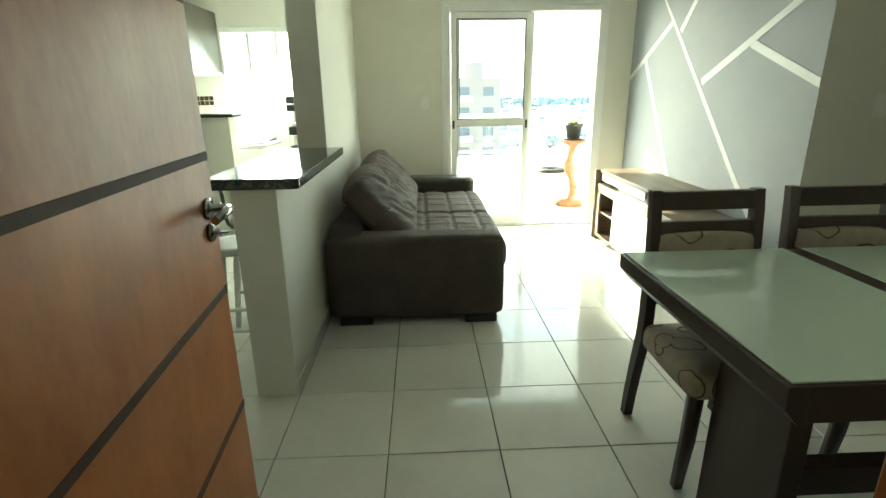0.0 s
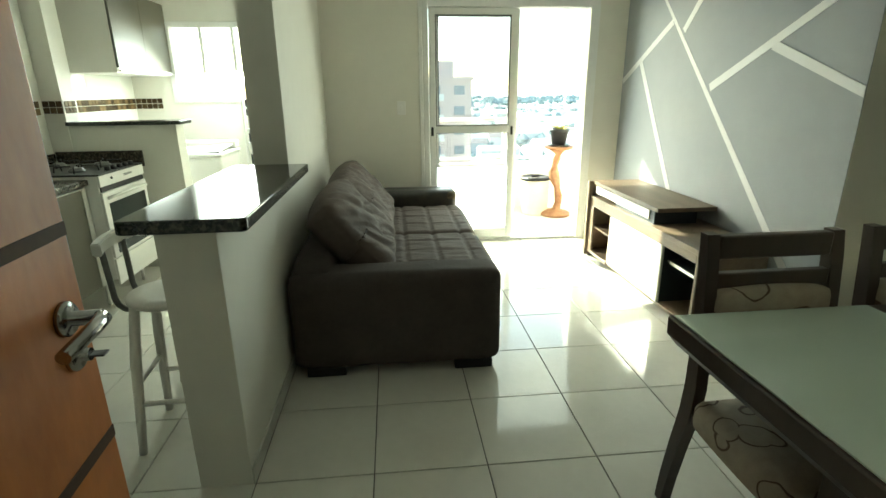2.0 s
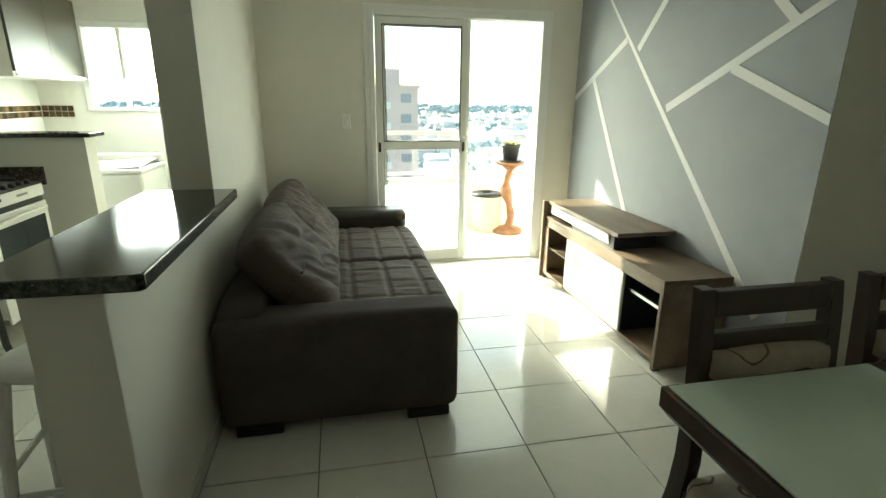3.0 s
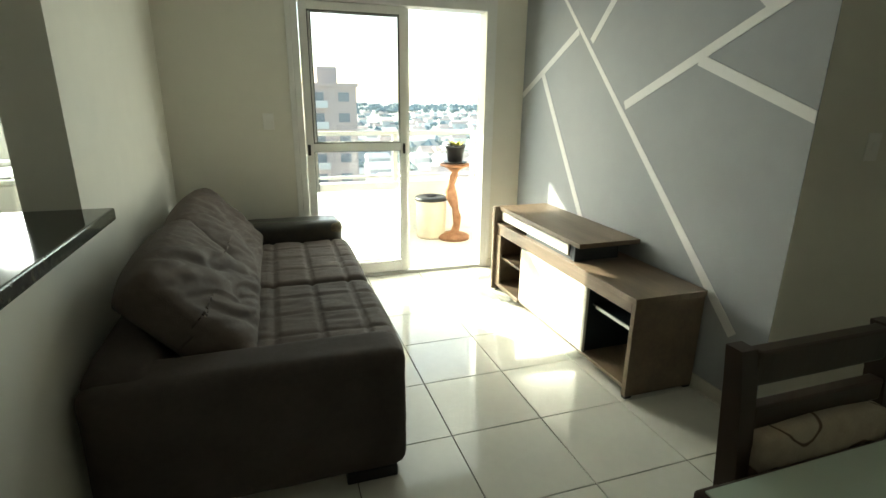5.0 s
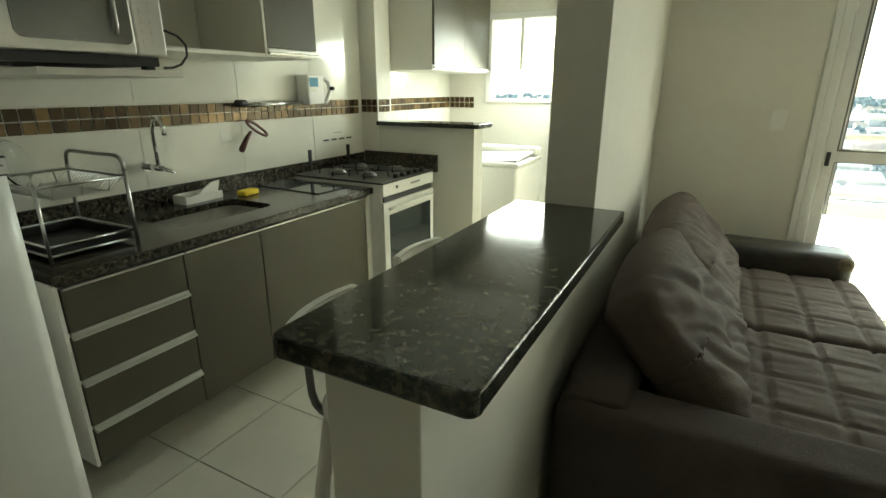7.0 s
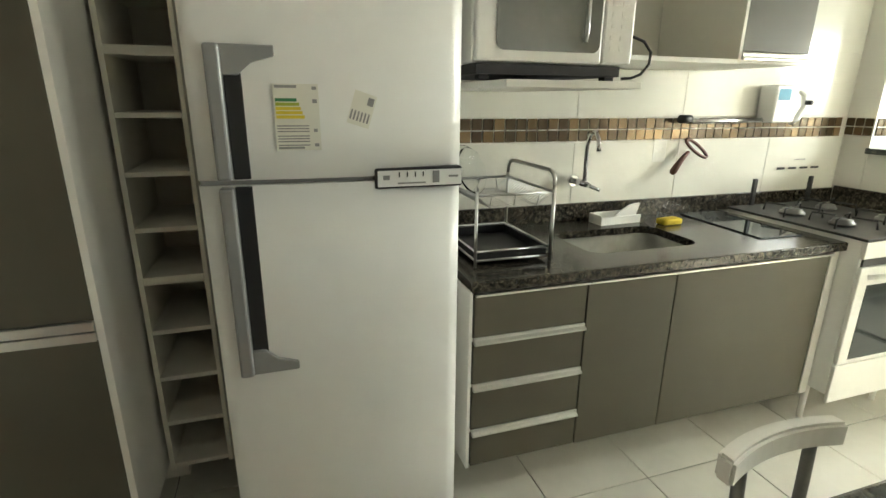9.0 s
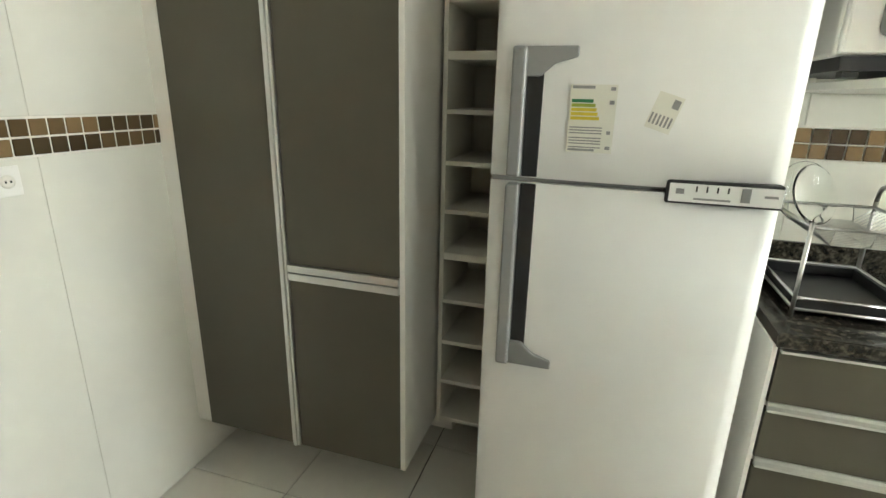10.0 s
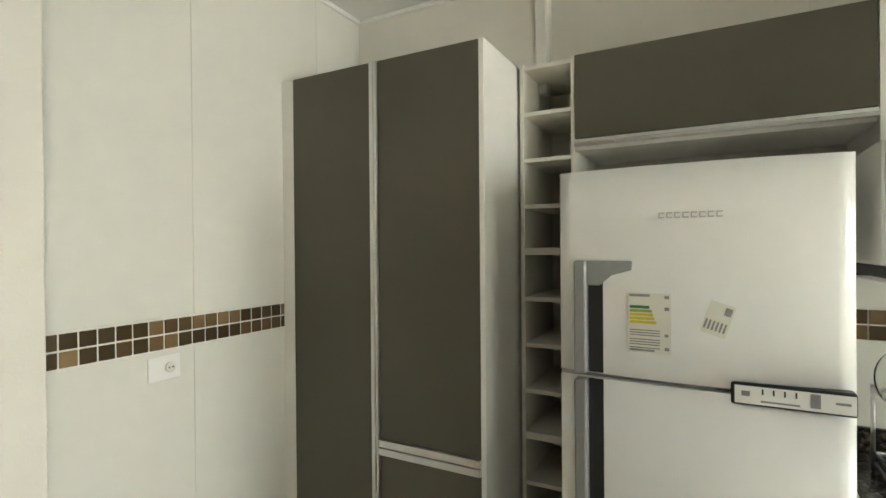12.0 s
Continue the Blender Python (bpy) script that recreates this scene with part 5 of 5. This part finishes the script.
for k in range(6):
    part("barcode_bar", boxes(((0.001, -0.027 + 0.008 * k, 0.0), (0.0016, -0.023 + 0.008 * k, 0.022))), INK, q)
part("mark", boxes(((0.001, 0.004, 0.04), (0.0016, 0.018, 0.058))), INK, q)

# ---- wall fittings ----
def socket(name, at, turn, label):
    s = thing(name, label, "socket", at, turn=turn)
    part("plate", boxes(((-0.04, -0.006, -0.06), (0.04, 0.0, 0.06)), bevel=0.002), WHITEPL, s)
    part("insert", lathe([(0.019, 0), (0.019, 0.003), (0.015, 0.004)], 18), WALLK, s).matrix_basis = pose(0, -0.006, 0.0, 90, 0, 0)
    for dx in (-0.006, 0.006):
        part("pin_hole", boxes(((dx - 0.002, -0.0112, -0.003), (dx + 0.002, -0.0098, 0.003))), BLACK, s)
    return s


ws = thing("wall_socket", "wide white wall socket plate below the mosaic strip", "socket", (-1.486, YS + 0.0040, 1.216), turn=180)
part("plate", boxes(((-0.052, -0.006, -0.038), (0.052, 0.0, 0.038)), bevel=0.002), WHITEPL, ws)
part("insert", lathe([(0.017, 0), (0.017, 0.004), (0.012, 0.005)], 18), WALLK, ws).matrix_basis = pose(0.018, -0.006, 0.0, 90, 0, 0)
for dx in (-0.006, 0.006):
    part("pin_hole", boxes(((0.018 + dx - 0.002, -0.0122, -0.003), (0.018 + dx + 0.002, -0.0108, 0.003))), BLACK, ws)
sw = thing("light_switch", "white light switch plate on the cream wall", "switch", (0.062, YN - 0.0005, 1.27))
part("plate", boxes(((-0.038, -0.007, -0.058), (0.038, 0.0, 0.058)), bevel=0.003), WHITEPL, sw)
part("rocker", boxes(((-0.012, -0.011, -0.02), (0.012, -0.0072, 0.02)), bevel=0.002), WHITEPL, sw)
sw2 = copy_thing(sw, pose(2.452, YR - 0.0005, 1.272))
sw2["label"] = "white light switch plate on the shaded return wall"
ks = socket("kitchen_socket", (-2.6790, 3.505, 1.215), -90, "white double socket on the kitchen wall")
ut = thing("hanging_strainer", "brown silicone utensil hanging on the tiled wall", "utensil", (-2.655, 3.60, 1.17))
part("handle", tube([(0.020, 0.045, 0.035), (0.022, 0.015, 0.010), (0.022, -0.015, -0.028), (0.020, -0.035, -0.060), (0.018, -0.042, -0.072)], [0.009, 0.012, 0.016, 0.018, 0.010], 12), REDBROWN, ut)
part("loop", tube([(0.018, 0.092 + 0.078 * math.cos(a) * 0.9 - 0.012 * math.sin(a), 0.052 + 0.026 * math.sin(a) - 0.038 * math.cos(a)) for a in [math.pi * 2 * i / 20 for i in range(21)]], 0.0085, 8), REDBROWN, ut)
part("hook", tube([(-0.016, 0.040, 0.095), (0.012, 0.040, 0.096), (0.020, 0.040, 0.085)], 0.004, 8), CHROME, ut, "small chrome hook")
pf = thing("water_purifier", "white wall water purifier with blue label and valve", "water purifier", (-2.673, 4.155, 1.345))
part("case", boxes(((0, -0.075, 0.0), (0.10, 0.075, 0.185)), bevel=0.010, seg=3), WHITEPL, pf)
part("label_sheet", boxes(((0.0995, -0.06, 0.11), (0.1008, 0.02, 0.165))), BLUE, pf, "blue printed label")
part("label_sheet", boxes(((0.0995, -0.06, 0.08), (0.1008, 0.0, 0.105))), PAPER, pf)
part("pipe", tube([(0.06, 0.075, 0.16), (0.06, 0.12, 0.165), (0.065, 0.16, 0.14), (0.07, 0.165, 0.08), (0.07, 0.13, 0.02), (0.07, 0.09, 0.0)], 0.015, 10), WHITEPL, pf, "white bent plastic pipe")
part("knob", lathe([(0.012, 0), (0.012, 0.03), (0.008, 0.034)], 12), BLACK, pf).matrix_basis = pose(0.085, 0.155, 0.10, 0, 90, 0)
gp = thing("wall_pipe", "short chrome pipe with valve on the mosaic strip", "pipe", (-2.63, 0, 1.352))
part("tube", tube([(0, 3.60, 0.0), (0, 4.075, 0.004)], 0.013, 12), CHROME, gp)
part("valve", tube([(0, 3.56, 0.012), (0, 3.62, 0.012)], 0.020, 10), BLACK, gp, "dark valve end")
for y in (3.66, 3.92):
    part("clip", boxes(((-0.043, y - 0.008, -0.012), (0.004, y + 0.008, 0.016)), bevel=0.002), STEEL, gp)
vt = thing("wall_sticker_marks", "small dark printed marks on the wall tiles", "sticker", (-2.672, 0, 1.09))
for y in (4.30, 4.385, 4.47, 4.555):
    part("dash", boxes(((0, y, 0.0), (0.0012, y + 0.06, 0.012))), BLACK, vt)
part("dash", boxes(((0, 4.42, 0.05), (0.0012, 4.50, 0.056))), INK, vt)

# ---- laundry corner ----
wm = thing("washing_machine", "white top-loading washing machine with open hinged lid", "washing machine", (-1.865, 5.53, 0))
part("body", boxes(((-0.33, -0.30, 0.03), (0.30, 0.30, 0.86)), bevel=0.03, seg=4), WHITEPL, wm)
part("top_deck", boxes(((-0.335, -0.305, 0.8605), (0.305, 0.305, 0.895)), bevel=0.014, seg=3), WHITEPL, wm)
lid = part("lid", boxes(((-0.20, -0.25, 0.0), (0.27, 0.20, 0.012)), bevel=0.005), WHITEPL, wm)
lid.matrix_basis = pose(0, 0, 0.900, 4, -3, 0)
part("lid_edge", boxes(((-0.20, -0.254, -0.004), (0.27, -0.2505, 0.014))), FRIDGEGREY, lid, "grey lid edge")
part("console", boxes(((-0.33, 0.18, 0.8955), (0.30, 0.30, 0.97)), bevel=0.02, seg=3), WHITEPL, wm)
for x in (-0.26, 0.23):
    for y in (-0.24, 0.24):
        part("foot", tube([(x, y, 0.0), (x, y, 0.04)], 0.02, 10), BLACK, wm)
ls = thing("laundry_rack", "narrow white shelf rack with dark boxes", "shelf rack", (-1.375, 6.09, 0))
for x in (-0.16, 0.16):
    for y in (-0.12, 0.12):
        part("post", boxes(((x - 0.012, y - 0.012, 0.0), (x + 0.012, y + 0.012, 1.36)), bevel=0.002), WHITEPL, ls)
for z in (0.10, 0.40, 0.70, 0.925, 1.06, 1.19, 1.275):
    part("shelf", boxes(((-0.147, -0.13, z - 0.012), (0.147, 0.13, z)), bevel=0.002), WHITEPL, ls)
for z, hh in ((0.926, 0.09), (1.191, 0.068), (1.276, 0.075), (0.701, 0.10)):
    bx = thing("storage_box", "small dark storage box on the laundry rack", "box", (-1.375, 6.09, z), "boxes on the laundry rack")
    part("case", boxes(((-0.13, -0.115, 0.0), (0.13, 0.115, hh)), bevel=0.004), BLACK, bx)

# ---- balcony things ----
ps = thing("carved_plant_stand", "carved orange wooden figure stand with round top", "plant stand", (1.87, 6.19, -0.012))
bm = bmesh.new()
prof = [(0.17, 0.0), (0.175, 0.03), (0.14, 0.05), (0.05, 0.07), (0.034, 0.16), (0.046, 0.24), (0.032, 0.33), (0.056, 0.42), (0.060, 0.50), (0.036, 0.58), (0.044, 0.66), (0.034, 0.72), (0.09, 0.765), (0.155, 0.785), (0.16, 0.805), (0.15, 0.81)]
bm_lathe(bm, prof, 28)
for v in bm.verts:
    if 0.06 < v.co.z < 0.75:
        k = 0.018 * noise.noise(Vector((v.co.x * 25, v.co.y * 25, v.co.z * 9)))
        v.co.x += 0.036 * math.sin(v.co.z * 9) + k
        v.co.y += 0.020 * math.cos(v.co.z * 11) + k
part("figure", bm, TERRA, ps)
pp = thing("plant_pot", "dark plastic pot with a yellow-green plant on the stand", "plant pot", (1.87, 6.19, 0.799))
part("saucer", lathe([(0.11, 0), (0.125, 0.012), (0.125, 0.018), (0.10, 0.018)], 24), BLACK, pp)
part("pot", lathe([(0.075, 0.018), (0.10, 0.16), (0.108, 0.165), (0.108, 0.195), (0.095, 0.195), (0.09, 0.17), (0.02, 0.165)], 24), BLACK, pp)
for k in range(7):
    a, ll = 0.7 * k + 0.3, 0.09 + 0.02 * (k % 3)
    bm = bmesh.new()
    pr = []
    for i in range(5):
        s = i / 4
        w = 0.022 * math.sin(math.pi * min(0.97, s + 0.12))
        c0 = Vector((math.cos(a), math.sin(a), 0)) * (0.02 + ll * s) + Vector((0.02, 0.0, 0.17 + 0.10 * s - 0.05 * s * s))
        sd = Vector((-math.sin(a), math.cos(a), 0)) * w
        pr.append((bm.verts.new(c0 - sd), bm.verts.new(c0 + Vector((0, 0, 0.004))), bm.verts.new(c0 + sd)))
    for p, q in zip(pr, pr[1:]):
        bm.faces.new((p[0], p[1], q[1], q[0]))
        bm.faces.new((p[1], p[2], q[2], q[1]))
    part("leaf", bm, LEAFY, pp)
bn = thing("waste_bin", "tan round waste bin with black lid", "bin", (1.655, 6.33, -0.012))
part("body", lathe([(0.15, 0.0), (0.155, 0.02), (0.168, 0.41), (0.16, 0.415)], 28), BINBODY, bn)
part("lid", lathe([(0.178, 0.412), (0.18, 0.43), (0.165, 0.445), (0.11, 0.450), (0.10, 0.442), (0.02, 0.442)], 28), BLACK, bn, "black lid with raised rim")
part("grip", boxes(((-0.05, -0.012, 0.443), (0.05, 0.012, 0.458)), bevel=0.003), BLACK, bn)
jg = thing("detergent_jug", "translucent white jug with teal cap on the balcony floor", "jug", (1.99, 5.78, -0.012))
part("bottle", lathe([(0.06, 0.0), (0.068, 0.01), (0.07, 0.15), (0.05, 0.20), (0.022, 0.225), (0.022, 0.24)], 20), WHITEPL, jg)
part("cap", lathe([(0.025, 0.241), (0.025, 0.265), (0.02, 0.268)], 16), mat("teal_plastic", (0.05, 0.35, 0.38), rough=0.4), jg, "teal cap")
bo = thing("squeegee", "thin dark squeegee handle leaning beside the jug", "squeegee", (2.09, 5.86, -0.012))
part("pole", tube([(0.0, -0.05, 0.02), (0.02, 0.06, 0.62)], 0.010, 8), BLACK, bo)
part("head", boxes(((-0.10, -0.07, 0.0), (0.10, -0.04, 0.03)), bevel=0.004), FRIDGEGREY, bo)

# ---- the town outside ----
ZG = -27.0
structure("ground", boxes(((-2600, 12, ZG - 1), (2600, 4200, ZG))), GROUND, "flat town ground reaching the horizon", "ground")
rng = random.Random(7)


def apartment(at, sx, sy, floors, wallm, label):
    b = thing("apartment_building", label, "building", at)
    hgt = floors * 3.0
    part("wall", boxes(((-sx / 2, 0, 0), (sx / 2, sy, hgt))), wallm, b)
    part("roof", boxes(((-sx / 2 - 0.3, -0.3, hgt), (sx / 2 + 0.3, sy + 0.3, hgt + 0.5)), ((-sx / 5, sy * 0.3, hgt + 0.5), (sx / 5, sy * 0.7, hgt + 3))), wallm, b)
    n = max(2, int(sx / 3.2))
    wme = mesh_of("window", boxes(((-0.8, -0.12, 0.9), (0.8, 0.05, 2.2))), WINDARK)
    bme = mesh_of("balcony", boxes(((-1.3, -1.0, 0.0), (1.3, 0, 0.12)), ((-1.3, -1.0, 0.12), (1.3, -0.9, 1.0))), BLDGW)
    for f in range(floors):
        if f < floors - 8:
            continue
        for i in range(n):
            x = -sx / 2 + sx * (i + 0.5) / n
            w = new("window", wme)
            w.parent, w.location = b, (x, 0, f * 3.0)
            if i % 2 == 0:
                q = new("balcony", bme)
                q.parent, q.location = b, (x, 0, f * 3.0)
    return b


apartment((8.6, 80, ZG), 7.5, 14, 10, BLDG, "pink-brown apartment block with white balconies in the town")
bm = bmesh.new()
for k in range(900):
    y = 60 + 900 * rng.random() ** 1.6
    x = (rng.random() - 0.45) * y * 1.5
    w, d, hh = rng.uniform(6, 14), rng.uniform(6, 12), rng.uniform(3, 6)
    bm_box(bm, (x, y, ZG), (x + w, y + d, ZG + hh), mi=0)
    r = [bm.verts.new(p) for p in ((x - 0.4, y - 0.4, ZG + hh), (x + w + 0.4, y - 0.4, ZG + hh), (x + w + 0.4, y + d + 0.4, ZG + hh), (x - 0.4, y + d + 0.4, ZG + hh), (x, y + d / 2, ZG + hh + 1.8), (x + w, y + d / 2, ZG + hh + 1.8))]
    for f in ((0, 1, 5, 4), (2, 3, 4, 5), (1, 2, 5), (3, 0, 4)):
        bm.faces.new([r[i] for i in f]).material_index = 1 if k % 3 else 2
town = new("town_houses", mesh_of("town_houses", bm, [HOUSEW, ROOFT, BLDGW]))
tagged(town, "spread of low houses with tiled roofs below the balcony", "houses", "", "stuff")
verts, faces = [], []
for k in range(1500):
    far = k % 2
    y = rng.uniform(900, 1900) if far else 60 + 800 * rng.random() ** 1.5
    x = (rng.random() - 0.45) * y * 1.6
    s = rng.uniform(5, 10) if far else rng.uniform(2.0, 4.5)
    for c in range(5):
        cx, cy, cz = x + rng.uniform(-s, s), y + rng.uniform(-s, s) * 0.5, ZG + s * rng.uniform(0.5, 1.1)
        rr = s * rng.uniform(0.35, 0.7)
        o = len(verts)
        for dx, dy, dz in ((1, 0, 0), (-1, 0, 0), (0, 1, 0), (0, -1, 0), (0, 0, 1), (0, 0, -1)):
            j = rng.uniform(0.7, 1.3)
            verts.append((cx + dx * rr * j, cy + dy * rr * j, cz + dz * rr * j))
        for f in ((0, 2, 4), (2, 1, 4), (1, 3, 4), (3, 0, 4), (2, 0, 5), (1, 2, 5), (3, 1, 5), (0, 3, 5)):
            faces.append(tuple(o + i for i in f))
me = bpy.data.meshes.new("town_trees")
me.from_pydata(verts, [], faces)
me.materials.append(FOLIAGE)
tagged(new("town_trees", me), "clumps of trees, paled blue-grey for haze, between houses and along the horizon", "trees", "", "stuff")

# ---- floor tiles ----
GX0, GY0, GP, GJ = -0.15, 2.56, 0.4455, 0.0022
tile_meshes = {}


def floor_tile(x0, x1, y0, y1):
    if x1 - x0 < 0.02 or y1 - y0 < 0.02:
        return
    w, d = round(x1 - x0, 3), round(y1 - y0, 3)
    if (w, d) not in tile_meshes:
        tile_meshes[w, d] = mesh_of("tile", boxes(((-w / 2, -d / 2, -0.008), (w / 2, d / 2, 0.0)), bevel=0.0012, seg=1), TILE)
    ob = new("tile", tile_meshes[w, d])
    ob.parent = floor
    ob.location = ((x0 + x1) / 2, (y0 + y1) / 2, 0.0)


for i in range(-6, 8):
    for j in range(-9, 6):
        a, b = GX0 + GP * i + GJ, GX0 + GP * (i + 1) - GJ
        c, e = GY0 + GP * j + GJ, GY0 + GP * (j + 1) - GJ
        a, b, c, e = max(a, XW), min(b, XD), max(c, -1.54), min(e, 5.30)
        if c > YS - T and e > YR and b > XE:
            floor_tile(max(a, XE), b, c, min(e, YR))
            b = XE
        elif c < YS - T:
            b = min(b, XE)
        if c < YS - T - 0.2 and b < -1.2:
            continue
        floor_tile(a, b, c, e)

# ---- kitchen wall tiles and mosaic ----
west = bpy.data.objects["wall_west"]
south = bpy.data.objects["wall_south_kitchen"]
Z0, Z1 = 1.272, 1.369
wt_meshes = {}


def wall_tile(parent, axis, at, u0, u1, z0, z1, material, th=0.003, name="tile"):
    if u1 - u0 < 0.015 or z1 - z0 < 0.015:
        return
    w, hh = round(u1 - u0, 3), round(z1 - z0, 3)
    key = (axis, w, hh, material.name)
    if key not in wt_meshes:
        if axis == "x":
            bm = boxes(((0, -w / 2, -hh / 2), (th, w / 2, hh / 2)), bevel=0.0012, seg=1)
        else:
            bm = boxes(((-w / 2, 0, -hh / 2), (w / 2, th, hh / 2)), bevel=0.0012, seg=1)
        wt_meshes[key] = mesh_of("tile", bm, material)
    ob = new(name, wt_meshes[key])
    ob.parent = parent
    uu, zz = (u0 + u1) / 2, (z0 + z1) / 2
    ob.location = (at, uu, zz) if axis == "x" else (uu, at, zz)


rows = ((0.60, 0.94), (0.942, 1.259), (Z1 + 0.004, 1.70), (1.702, 2.035), (2.037, 2.37), (2.372, 2.698))
cuts = [2.18, 2.417, 3.017, 3.617, 4.217, 4.773]
for z0, z1 in rows:
    for a, b in zip(cuts, cuts[1:]):
        wall_tile(west, "x", XW + 0.0005, a + 0.001, b - 0.001, z0, z1, WTILE)
    for a, b in ((4.962, 5.417), (5.417, 6.017), (6.017, 6.248)):
        wall_tile(west, "x", XW + 0.0005, a + 0.001, b - 0.001, z0, z1, WTILE)
for z0, z1 in ((0.002, Z0 - 0.004), (Z1 + 0.004, 2.698)):
    for a, b in ((-2.49, -2.193), (-2.193, -1.593), (-1.593, -1.112)):
        wall_tile(south, "y", YS + 0.0005, a + 0.0003, b - 0.0003, z0, z1, WTILE)
MP = (Z1 - Z0) / 2
ZW0, WP = 1.263, 0.0532
north = bpy.data.objects["wall_laundry"]
for r in range(2):
    z0 = ZW0 + WP * r
    for y, end in ((2.18, 4.72), (4.965, 6.19)):
        while y < end:
            wall_tile(west, "x", XW + 0.0005, y + 0.0026, y + WP - 0.0026, z0 + 0.0026, z0 + WP - 0.0026, MOSAIC, 0.005, "mosaic_tile")
            y += WP
    for k in range(5):
        wall_tile(north, "y", YL - 0.0055, XW + 0.008 + WP * k + 0.0026, XW + 0.008 + WP * (k + 1) - 0.0026, z0 + 0.0026, z0 + WP - 0.0026, MOSAIC, 0.005, "mosaic_tile")
    z0 = Z0 + MP * r
    x = -2.12
    while x < -1.18:
        wall_tile(south, "y", YS + 0.0005, x + 0.0026, x + MP - 0.0026, z0 + 0.0026, z0 + MP - 0.0026, MOSAIC, 0.005, "mosaic_tile")
        x += MP
col = bpy.data.objects["column_ledge"]
for r in range(2):
    z0 = Z0 + MP * r
    for k in range(3):
        wall_tile(col, "y", 4.7745 - 0.005, -2.682 + MP * k + 0.0026, -2.682 + MP * (k + 1) - 0.0026, z0 + 0.0026, z0 + MP - 0.0026, MOSAIC, 0.005, "mosaic_tile")
    for k in range(3):
        wall_tile(col, "x", -2.5345, 4.790 + MP * k + 0.0026, 4.790 + MP * (k + 1) - 0.0026, z0 + 0.0026, z0 + MP - 0.0026, MOSAIC, 0.005, "mosaic_tile")
